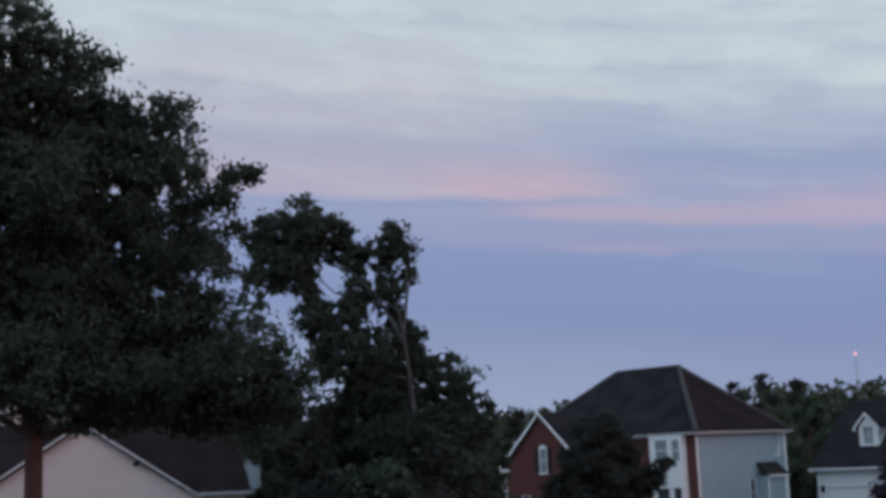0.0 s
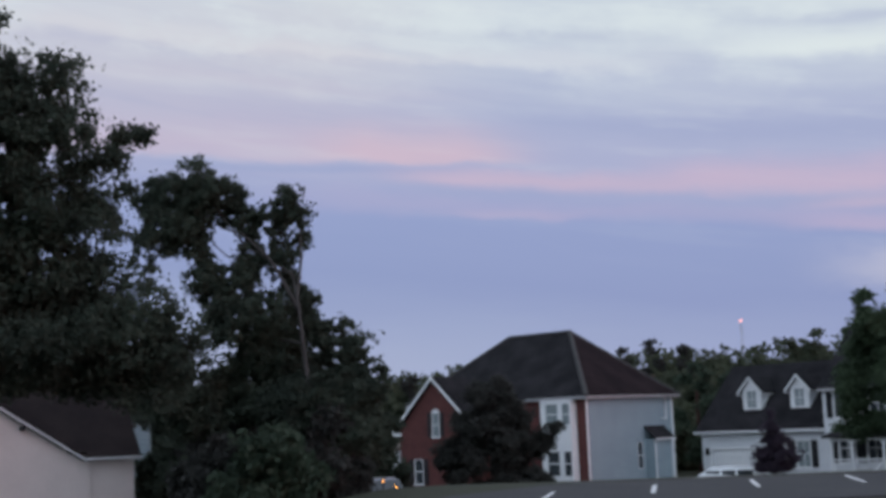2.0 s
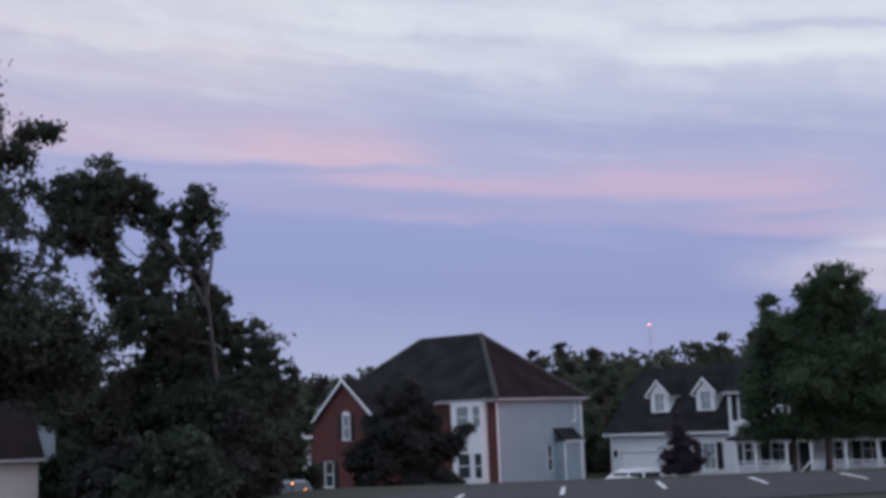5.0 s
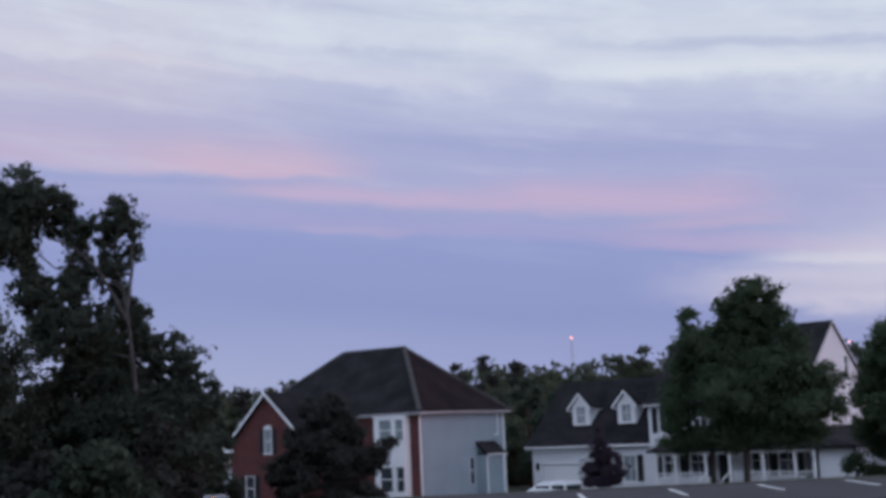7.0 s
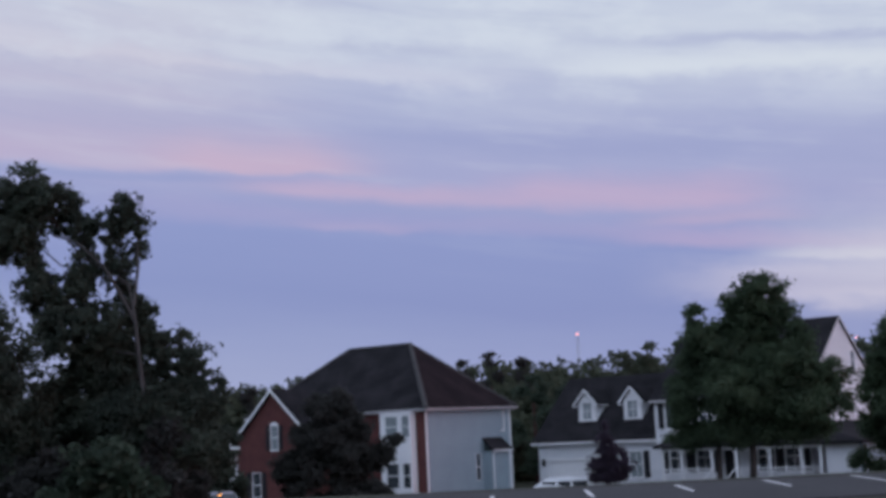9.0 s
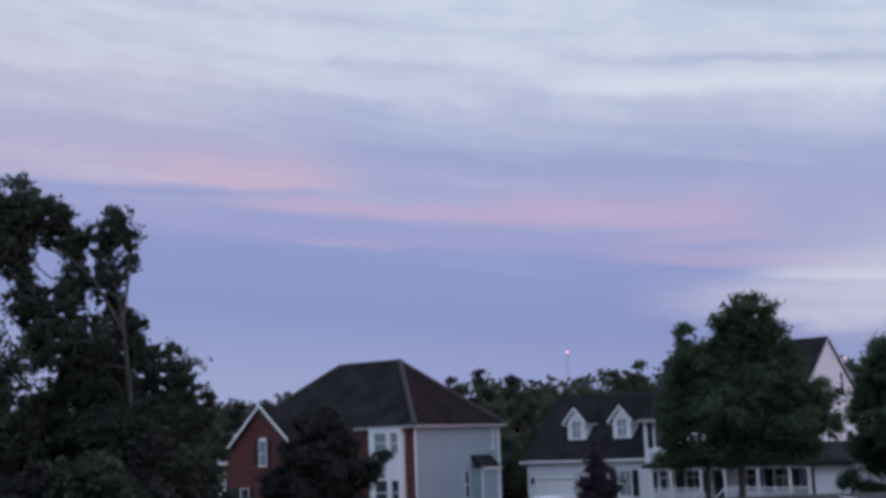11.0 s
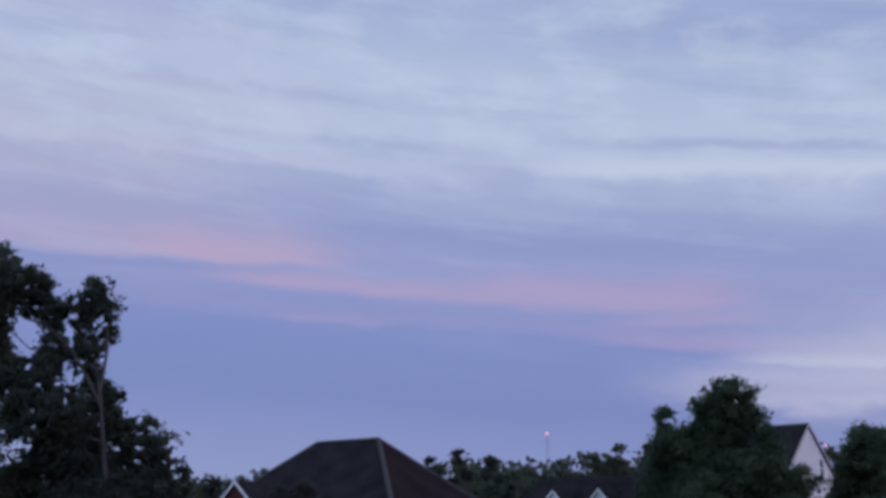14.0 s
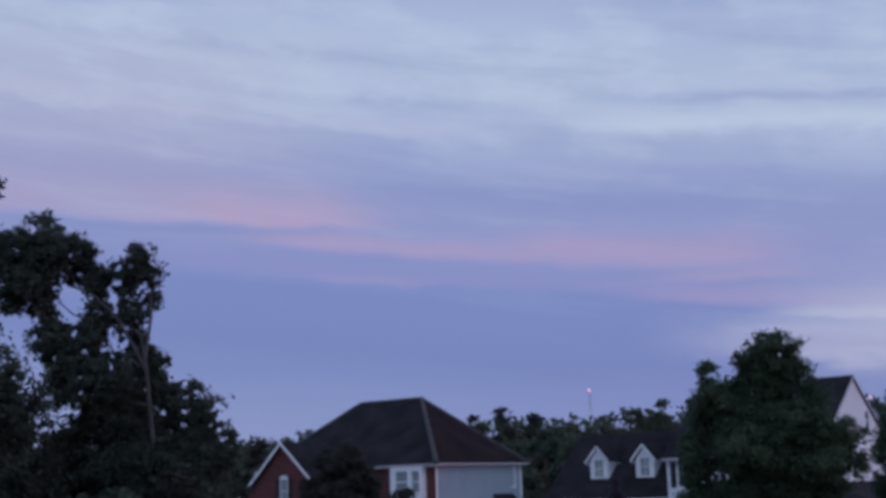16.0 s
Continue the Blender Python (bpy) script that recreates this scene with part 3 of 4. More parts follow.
part("porch_beam", boxes((PX, 11.5, -PD, -PD + 0.15, 2.42, 2.6)), M_WHITE, farm, "white porch beam")
posts = [(x, -PD + 0.075) for x in (PX + 0.1, 2.95, 4.9, 6.4, 8.4, 10.25, 11.35)]
for x, y in posts:
    bm = boxes((x - 0.07, x + 0.07, y - 0.07, y + 0.07, 0.5, 2.42), (x - 0.1, x + 0.1, y - 0.1, y + 0.1, 0.501, 0.7), (x - 0.1, x + 0.1, y - 0.1, y + 0.1, 2.25, 2.419), bevel=0.01)
    part("post", bm, M_WHITE, farm, "white square porch post")
for (xa, ya), (xb, yb) in zip(posts[:-1], posts[1:]):
    if abs(xa - 4.9) < 0.1:
        continue
    n = max(2, int((abs(xb - xa) + abs(yb - ya)) / 0.16))
    rails = [boxes((min(xa, xb) + (0.072 if xa != xb else -0.03), max(xa, xb) - (0.072 if xa != xb else -0.03), min(ya, yb) + (0.072 if ya != yb else -0.03), max(ya, yb) - (0.072 if ya != yb else -0.03), z, z + 0.06)) for z in (1.38, 0.58)]
    railing = part("railing", rails[0], M_WHITE, farm, "white baluster railing")
    part("bottom_rail", rails[1], M_WHITE, railing)
    for k in range(1, n):
        x, y = xa + (xb - xa) * k / n, ya + (yb - ya) * k / n
        part("baluster", boxes((x - 0.018, x + 0.018, y - 0.018, y + 0.018, 0.642, 1.378)), M_WHITE, railing)
for k in range(3):
    part("tread", boxes((5.0, 6.3, -PD - 0.3 * (k + 1), -PD - 0.3 * k - 0.002, 0, 0.5 - 0.15 * (k + 1) + 0.1)), M_KERB, farm)
for x in (4.95, 6.35):
    bm = bmesh.new()
    tube(bm, (x, -PD, 1.4), (x, -PD - 1.0, 0.95), 0.035, 0.035, 6)
    tube(bm, (x, -PD - 1.0, 0.0), (x, -PD - 1.0, 0.97), 0.04, 0.04, 6)
    part("handrail", bm, M_WHITE, farm, "white sloping stair handrail")
# eave shade on this side wall is put in with the darker grey siding
part("side_room", wall(6.8, 2.58, 0.2), M_SIDING_GREY, farm, "side room under the porch roof, its siding toned for eave shade", turn(13.6, -2.0, 0, 90))
part("side_room_front", wall(1.8, 2.58, 0.2), M_SIDING_WHITE, farm, "white siding wall beside the porch", turn(11.58, -2.1, 0, 0))
# garage wing
GL, GW, GEV, GRZ = 9.05, 8.6, 3.2, 7.25
g_holes = [(0.8, 5.2, 0, 1.95), (6.9, 7.75, 0.9, 2.4)]
part("garage_wall", wall(GL, GEV, 0.25, g_holes), M_SIDING_WHITE, farm, "white siding garage wall", turn(-GL, 0.35, 0, 0))
part("garage_wall", wall(GW - 0.25, GEV, 0.25, (), (GW / 2, GRZ - 0.15, GEV - 0.15, GEV + 0.1)), M_SIDING_WHITE, farm, "white siding garage gable", turn(-GL, 0.35 + GW, 0, -90))
gdoor = part("garage_door", boxes((-GL + 0.82, -GL + 5.18, 0.42, 0.48, 0.0, 1.93)), M_WHITE, farm, "white sectional garage door")
for k in range(4):
    for j in range(4):
        part("door_panel", boxes((-GL + 0.95 + 1.08 * j, -GL + 1.85 + 1.08 * j, 0.40, 0.418, 0.06 + 0.47 * k, 0.45 + 0.47 * k), bevel=0.012), M_WHITE, gdoor)
part("garage_trim", boxes((-GL + 0.65, -GL + 5.35, 0.30, 0.346, 1.97, 2.12), (-GL + 0.65, -GL + 0.79, 0.30, 0.346, 0, 1.969), (-GL + 5.21, -GL + 5.35, 0.30, 0.346, 0, 1.969)), M_WHITE, farm)
gmw = turn(-GL + 6.9, 0.35, 0.9, 0)
window(farm, gmw, 0.85, 1.5, M_BLIND, 2, 2, label="white sash window with pale blind")
shutters(farm, gmw, 0.85, 1.5)
part("wall_lantern", boxes((-GL + 0.35, -GL + 0.52, 0.18, 0.346, 1.65, 2.0), (-GL + 0.38, -GL + 0.49, 0.22, 0.34, 2.0, 2.08), bevel=0.01), M_SHUTTER, farm, "black wall lantern")
gym = 0.35 + GW / 2
for s in (-1, 1):
    ye = 0.0 if s < 0 else 0.7 + GW
    pts = [(-GL - 0.3, ye, GEV - 0.1), (-0.01, ye, GEV - 0.1), (-0.01, gym, GRZ), (-GL - 0.3, gym, GRZ)]
    gr = part("garage_roof", slab(bmesh.new(), pts if s < 0 else pts[::-1], 0.14), M_ROOF, farm, "charcoal shingle garage roof")
    part("fascia", boxes((-GL - 0.3, -0.02, min(ye, ye + s * 0.03), max(ye, ye + s * 0.03), GEV - 0.27, GEV - 0.1)), M_WHITE, gr)
part("gutter", boxes((-GL - 0.3, -0.02, -0.13, -0.032, GEV - 0.2, GEV - 0.1), bevel=0.02), M_WHITE, farm, "white garage gutter")
slope = (GRZ - GEV + 0.1) / gym
for xc in (-5.75, -2.35):
    dy0, dw, dh0, dh1, dtop = 1.3, 0.64, 4.35, 5.65, 6.38
    dormer = part("dormer", wall(2 * dw, dh1 - dh0 + 0.0, 0.2, [(dw - 0.34, dw + 0.34, 0.14, 1.16)], (dw, dtop - dh0 - 0.12, dh1 - dh0 - 0.1, dh1 - dh0 - 0.1)), M_WHITE, farm, "white gabled dormer", turn(xc - dw, dy0, dh0, 0))
    for s in (-1, 1):
        bm = bmesh.new()
        x = xc + s * dw
        yb = (dh1 - GEV + 0.1) / slope
        v = [bm.verts.new(q) for q in ((x, dy0 + 0.2, dh0), (x, dy0 + 0.2, dh1 - 0.06), (x, yb, dh1 - 0.06))]
        f = bm.faces.new(v)
        r = bmesh.ops.extrude_face_region(bm, geom=[f])
        bmesh.ops.translate(bm, verts=[k for k in r["geom"] if isinstance(k, bmesh.types.BMVert)], vec=(-s * 0.1, 0, 0))
        bmesh.ops.recalc_face_normals(bm, faces=bm.faces[:])
        part("dormer_cheek", bm, M_SIDING_WHITE, farm)
        yr, ye2 = (dtop - GEV + 0.1) / slope + 0.25, yb + 0.3
        pts = [(xc + s * (dw + 0.22), dy0 - 0.2, dh1 - 0.2), (xc + s * (dw + 0.22), ye2 - 0.25, dh1 - 0.2), (xc, yr, dtop), (xc, dy0 - 0.2, dtop)]
        part("dormer_roof", slab(bmesh.new(), pts if s > 0 else pts[::-1], 0.1), M_ROOF, farm)
        q = [(xc + s * (dw + 0.25), dy0 - 0.24, dh1 - 0.2), (xc + s * (dw + 0.25), dy0 - 0.203, dh1 - 0.2), (xc, dy0 - 0.203, dtop + 0.02), (xc, dy0 - 0.24, dtop + 0.02)]
        part("dormer_rake", slab(bmesh.new(), q if s > 0 else q[::-1], 0.16), M_WHITE, farm)
        part("dormer_eave", boxes((min(xc + s * (dw + 0.05), xc + s * (dw + 0.24)), max(xc + s * (dw + 0.05), xc + s * (dw + 0.24)), dy0 - 0.2, ye2 - 0.45, dh1 - 0.36, dh1 - 0.303)), M_WHITE, farm)
    window(farm, turn(xc - 0.34, dy0, dh0 + 0.14, 0), 0.68, 1.02, M_BLIND, 2, 4, label="white arched dormer window", trim=0.05, arch=True)


# ---- cream house beside the trees ----
SZ = -1.55
shed = thing("cream_house", turn(-22.1, 42.26, SZ, 24), "single-storey cream house with a front gable and brown shingle roof", "house")
SW, SX, SD, SE, SA = 3.65, 5.57, 7.7, 2.72, 5.2
part("wall", wall(2 * SW, SE, 0.25, [(1.5, 2.65, 0.9, 2.2)], (SW, SA - 0.14, SE - 0.1, SE - 0.1)), M_SIDING_CREAM, shed, "cream siding gable wall", turn(-SW, 0, 0, 0))
part("wall", wall(SX - SW, SE - 0.15, 0.25), M_SIDING_CREAM, shed, "cream siding wall beside the gable", turn(SW, 0, 0, 0))
part("wall", wall(SD - 0.25, SE + 0.25, 0.25), M_SIDING_CREAM, shed, "cream siding wall", turn(SX, 0.25, 0, 90))
part("wall", wall(SD - 0.25, SE + 0.25, 0.25), M_SIDING_CREAM, shed, "cream siding wall", turn(-SW, SD, 0, -90))
part("wall", wall(SX + SW - 0.5, SE + 0.25, 0.25), M_SIDING_CREAM, shed, "cream siding wall", turn(SX - 0.25, SD, 0, 180))
window(shed, turn(-SW + 1.5, 0, 0.9, 0), 1.15, 1.3, M_PANE, 2, 2, label="white sash window with dark glass")
part("main_roof", hip_roof(bmesh.new(), -SW - 0.2, SX + 0.2, 0.26, SD + 0.1, SE + 0.26, 2.4, 0.45, 0.45), M_ROOF_WARM, shed, "brown shingle main roof with steep hipped ends")
part("main_eave", slab(bmesh.new(), [(SW + 0.32, -0.3, SE - 0.1), (SX + 0.25, -0.3, SE - 0.1), (SX + 0.19, 0.27, SE + 0.27), (SW + 0.32, 0.27, SE + 0.27)], 0.06), M_ROOF_WARM, shed, "brown shingle eave")
part("valley", slab(bmesh.new(), [(3.3, 0.02, SE + 0.1), (SW + 0.319, 0.02, SE + 0.1), (SW + 0.319, 0.27, SE + 0.27), (3.3, 0.27, SE + 0.27)], 0.06), M_ROOF_WARM, shed)
part("gutter", boxes((SW + 0.32, SX + 0.27, -0.41, -0.305, SE - 0.19, SE - 0.1), bevel=0.02), M_TRIM, shed, "white eaves gutter")
part("fascia", boxes((SW + 0.32, SX + 0.25, -0.3, -0.01, SE - 0.2, SE - 0.105)), M_TRIM, shed)
for s in (-1, 1):
    pts = [(0, -0.25, SA), (s * (SW + 0.3), -0.25, SE - 0.12), (s * (SW + 0.3), 1.0, SE - 0.12), (0, 4.5, SA)]
    rf = part("roof", slab(bmesh.new(), pts if s < 0 else pts[::-1], 0.12), M_ROOF_WARM, shed, "brown shingle gable slope")
    q = [(0, -0.28, SA + 0.02), (s * (SW + 0.33), -0.28, SE - 0.14), (s * (SW + 0.33), -0.253, SE - 0.14), (0, -0.253, SA + 0.02)]
    part("rake_board", slab(bmesh.new(), q if s < 0 else q[::-1], 0.1), M_TRIM, rf, "weathered white rake board")
part("downspout", boxes((SW + 0.42, SW + 0.49, -0.08, -0.004, 0, SE - 0.2), bevel=0.015), M_SIDING_CREAM, shed, "cream downspout")
part("corner_board", boxes((SX + 0.002, SX + 0.025, 0.0, 0.12, 0, SE - 0.2)), M_SIDING_CREAM, shed)
part("wall_lamp", boxes((SW - 1.87, SW - 1.75, -0.14, -0.004, 3.62, 3.8), (SW - 1.92, SW - 1.7, -0.2, -0.141, 3.66, 3.76), bevel=0.01), M_SHUTTER, shed, "small dark floodlight under the rake")
# a neighbour's pale shed that shows between the trees
hut = thing("pale_shed", turn(-19.8, 52.7, -1.6, 19), "small pale blue-grey shed between the trees", "shed")
part("wall", wall(1.1, 3.95, 0.15), M_SIDING_GREY, hut, "pale blue-grey siding wall", turn(-0.75, 0, 0, 0))
part("wall", wall(1.7, 3.95, 0.15), M_SIDING_GREY, hut, "pale blue-grey siding wall", turn(0.35, 0.15, 0, 90))
part("wall", wall(1.7, 3.95, 0.15), M_SIDING_GREY, hut, "pale blue-grey siding wall", turn(-0.75, 1.85, 0, -90))
part("roof", slab(bmesh.new(), [(-0.9, -0.15, 3.98), (0.45, -0.15, 3.98), (0.45, 2.0, 4.02), (-0.9, 2.0, 4.02)], 0.04), M_ROOF_WARM, hut, "flat brown shed roof")
# wing behind, with a lower roof
annex = thing("pale_annex", turn(-32.5, 50.0, -1.6, 0), "pale sided neighbouring house with dark lower roof", "house")
part("wall", wall(6.0, 6.6, 0.25, [(1.0, 2.0, 4.0, 5.3)]), M_SIDING_CREAM, annex, "pale siding wall", turn(-3, 0, 0, 0))
part("wall", wall(6.0, 6.6, 0.25), M_SIDING_CREAM, annex, "pale siding wall", turn(3, 0.25, 0, 90))
window(annex, turn(-2.0, 0, 4.0, 0), 1.0, 1.3, M_PANE, 2, 2, label="white sash window with dark glass")
part("roof", hip_roof(bmesh.new(), -3.4, 3.4, -0.4, 6.6, 6.6, 2.2, 3.2, 3.2), M_ROOF_WARM, annex, "brown shingle roof")
part("lower_roof", slab(bmesh.new(), [(-3.0, -2.0, 3.2), (3.4, -2.0, 3.2), (3.4, -0.02, 4.0), (-3.0, -0.02, 4.0)], 0.14), M_ROOF_WARM, annex, "brown lean-to roof")


# ---- trees ----
def leaf_mesh(rng, lobes, tuft, fill, leaves, size, holes=None):
    """Leaves in small tufts that fill and cover the lobes of a crown (x, y, z, radius across, radius up).
    holes: (share of open stretches, share of holes in them, metres between holes), where the sky shows between the boughs."""
    spots = []
    for cx, cy, cz, r, rz in lobes:
        n = max(4, int(fill * r * r * rz / tuft ** 3))
        d = rng.normal(size=(n, 3))
        d /= np.linalg.norm(d, axis=1)[:, None]
        rad = np.where(rng.random(n) < 0.72, 0.7 + 0.3 * rng.random(n), 0.8 * rng.random(n) ** 0.5)
        rad *= 1 + 0.15 * np.sin(d @ (rng.normal(size=(4, 3)) * 2.6).T + rng.random(4) * 6.283).sum(1)
        reach = np.array((max(0.05, r - 0.55 * tuft), max(0.05, r - 0.55 * tuft), max(0.05, rz - 0.55 * tuft)))
        spots.append(np.array((cx, cy, cz)) + d * rad[:, None] * reach)
    c = np.concatenate(spots)
    rr = tuft * (0.55 + 0.75 * rng.random(len(c)))
    n = len(c) * leaves
    d = rng.normal(size=(n, 3))
    d /= np.linalg.norm(d, axis=1)[:, None]
    pts = np.repeat(c, leaves, 0) + d * (np.repeat(rr, leaves) * (0.1 + 1.25 * rng.random(n) ** 0.9))[:, None] * np.array((1, 1, 0.75))
    if holes:
        few, share, gap = holes
        wide = rng.normal(size=(8, 3)) * 1.1
        close = rng.normal(size=(16, 3)) * 3.6 / gap
        wide[:, 1] *= 0.1
        close[:, 1] *= 0.02
        a = np.sin(pts @ wide.T + rng.random(8) * 6.283).sum(1)
        a += 2.2 * (pts[:, 2] - pts[:, 2].mean()) / pts[:, 2].std()
        b = np.sin((pts + rng.normal(size=pts.shape) * 0.03) @ close.T + rng.random(16) * 6.283).sum(1)
        pts = pts[~((a > np.quantile(a, 1 - few)) & (b > np.quantile(b, 1 - share)))]
        n = len(pts)
    a = rng.normal(size=(n, 3))
    a /= np.linalg.norm(a, axis=1)[:, None]
    b = np.cross(a, rng.normal(size=(n, 3)))
    b /= np.linalg.norm(b, axis=1)[:, None]
    s = size * (0.6 + 0.8 * rng.random(n))[:, None]
    v = np.stack([pts - a * s, pts + b * s * 0.5, pts + a * s, pts - b * s * 0.5], 1).reshape(-1, 3)
    return v, np.arange(4 * n).reshape(-1, 4)


def limb(bm, pts, r0, r1, sides=8):
    """A tapering bough through the points."""
    n = len(pts) - 1
    for i in range(n):
        ra, rb = r0 + (r1 - r0) * i / n, r0 + (r1 - r0) * (i + 1) / n
        tube(bm, pts[i], pts[i + 1], ra, rb, sides)
        bmesh.ops.create_icosphere(bm, subdivisions=1, radius=rb * 1.02, matrix=Matrix.Translation(pts[i + 1]))
    return bm


def tree(name, x, y, lobes, trunk, label, leaf=M_LEAF, bark=M_BARK, tuft=0.4, fill=0.6, leaves=150, size=0.07, holes=None, trunk_r=0.24, seed=1, limbs=(), category="tree", boughs=True, bridged=0.0):
    """A tree seen across the line of sight. Lobes: across, up and their radii; or across, away, up and radii. Boughs as across, away, up."""
    m = Matrix.Translation((x, y, 0.0)) @ Euler((0, 0, -math.atan2(x, y))).to_matrix().to_4x4()
    ob = thing(name, m, label, category)
    rng = np.random.default_rng(seed)
    full = [c if len(c) == 5 else (c[0], rng.uniform(-0.6, 0.6) * c[2], c[1], c[2] * 1.06, c[3] * 1.16) for c in lobes]
    if bridged:
        # smaller lobes join neighbours
        for a, b in [(a, b) for i, a in enumerate(full) for b in full[:i]]:
            if math.hypot(a[0] - b[0], a[2] - b[2]) < bridged * (a[3] + a[4] + b[3] + b[4]) / 2:
                full.append((*((p + q) / 2 for p, q in zip(a[:3], b[:3])), 0.72 * min(a[3], b[3]), 0.8 * min(a[4], b[4])))
    v, f = leaf_mesh(rng, full, tuft, fill, leaves, size, holes)
    soup("crown", v.tolist(), f.tolist(), leaf, ob)
    bm = bmesh.new()
    z0 = ground_z(x, y) - 0.15
    limb(bm, [(0, 0, z0), (0.02, 0, z0 + 0.35)], trunk_r * 1.5, trunk_r, 12)
    limb(bm, [(0.02, 0, z0 + 0.35), *trunk], trunk_r, trunk_r * 0.35, 12)
    part("trunk", bm, bark, ob)
    for pts, ra, rb in limbs:
        part("limb", limb(bmesh.new(), pts, ra, rb), bark, ob)
    if boughs:
        top = [Vector((0.02, 0, z0 + 0.35)), *map(Vector, trunk)]
        for c in sorted(full, key=lambda c: -c[3])[:9]:
            end = Vector(c[:3])
            start = min(top, key=lambda q: (q - end).length + 2 * max(0, q.z - end.z + 0.6))
            mid = start.lerp(end, 0.5) + Vector((0, 0, -0.12 * (end - start).length))
            part("limb", limb(bmesh.new(), [start, mid, end], trunk_r * 0.4, trunk_r * 0.1, 6), bark, ob)
    return ob


def rand_clumps(seed, n, height, spread_at, base=0.0, r=(0.6, 1.1), flat=0.75):
    """Clumps filling a crown whose half width at each height share is spread_at(share)."""
    rng = np.random.default_rng(seed)
    out = []
    for k in range(n):
        s = (k + rng.random()) / n
        w = spread_at(s)
        a, q = rng.random() * 6.283, math.sqrt(rng.random())
        rr = (r[0] + (r[1] - r[0]) * rng.random()) * (0.5 + 0.5 * min(1.0, w / max(0.01, spread_at(0.4))))
        out.append((math.cos(a) * max(0, w - rr * 0.6) * q, math.sin(a) * max(0, w - rr * 0.6) * q, base + s * height, rr, rr * flat))
    return out


tree("big_oak", -14.82, 26.08, [
    (-1.2, 11.6, 1.7, 1.0), (0.9, 11.3, 0.9, 0.6), (-2.5, 10.0, 2.2, 1.6), (0.6, 10.0, 1.8, 1.1), (2.5, 9.9, 1.0, 0.65), (3.5, 9.95, 0.3, 0.6),
    (2.6, 8.6, 1.5, 0.9), (4.3, 8.6, 0.4, 0.4), (4.95, 8.7, 0.25, 0.15), (3.9, 7.6, 0.8, 0.7), (0.0, 8.0, 2.2, 1.3), (-2.8, 7.3, 2.2, 1.6),
    (3.0, 6.5, 1.6, 0.9), (0.6, 6.0, 2.0, 1.1), (-2.2, 5.0, 2.2, 1.4), (2.5, 4.9, 1.7, 0.8), (4.6, 3.95, 1.6, 0.98), (5.6, 3.5, 0.95, 0.75), (3.6, 4.6, 1.1, 0.65), (2.0, 3.65, 1.9, 0.8), (-0.4, 3.9, 2.0, 0.95), (3.4, 3.0, 1.4, 0.5), (4.9, 2.75, 0.95, 0.5), (1.5, 2.95, 1.1, 0.32)],
     [(0.03, 0, 2.6), (0.0, 0.05, 5.5), (0.1, 0, 9.0), (0.0, 0, 12.0)], "tall broad oak with dense dark green leaves", tuft=0.36, fill=1.45, leaves=66, size=0.072, holes=(0.5, 0.2, 0.36), bridged=1.15, trunk_r=0.22, seed=3)
tree("leaning_tree", -10.4, 43.78, [
    (-3.6, 10.1, 1.1, 0.95), (-4.9, 9.8, 1.0, 0.9), (-5.4, 8.3, 0.7, 1.0), (-2.4, 9.8, 0.6, 0.6), (-2.6, 9.15, 0.6, 0.4), (-4.3, 8.75, 1.0, 0.7), (-3.75, 8.1, 0.55, 0.7), (-1.6, 8.9, 0.7, 0.65), (-0.55, 9.45, 0.75, 0.65),
    (-0.25, 8.5, 0.5, 0.8), (-1.0, 7.6, 0.7, 0.6), (-1.85, 8.05, 0.55, 0.65), (-3.4, 6.8, 0.85, 0.85), (-2.3, 6.9, 0.8, 0.75), (-0.5, 6.5, 0.7, 0.7), (0.2, 6.2, 0.35, 0.5), (-2.0, 5.5, 1.6, 0.9),
    (-0.1, 5.2, 0.9, 0.7), (1.25, 5.3, 0.5, 0.35), (1.2, 4.3, 1.0, 0.8), (-1.65, 4.1, 1.1, 0.9), (1.8, 3.3, 0.95, 0.8), (-0.3, 2.8, 2.2, 1.2), (-4.0, 2.75, 1.5, 1.1), (0.8, 1.5, 2.0, 1.2)],
     [(0.0, -1.6, 2.7), (-0.2, -1.4, 4.6), (-0.32, -1.2, 5.9), (-0.5, -0.8, 7.0)], "irregular old tree with pale bare boughs and ragged leaves", tuft=0.28, fill=1.6, leaves=50, size=0.088, holes=(0.5, 0.15, 0.34), bridged=1.1, trunk_r=0.10, bark=M_BARK_PALE, seed=8,
     limbs=[([(-0.3, -1.2, 5.7), (-0.85, -1.0, 6.8), (-1.3, -0.8, 7.6), (-2.2, -0.4, 8.5), (-2.9, -0.2, 8.75)], 0.07, 0.035), ([(-0.35, -1.1, 6.2), (-0.2, -0.8, 7.4), (-0.2, -0.3, 8.6)], 0.06, 0.03)])
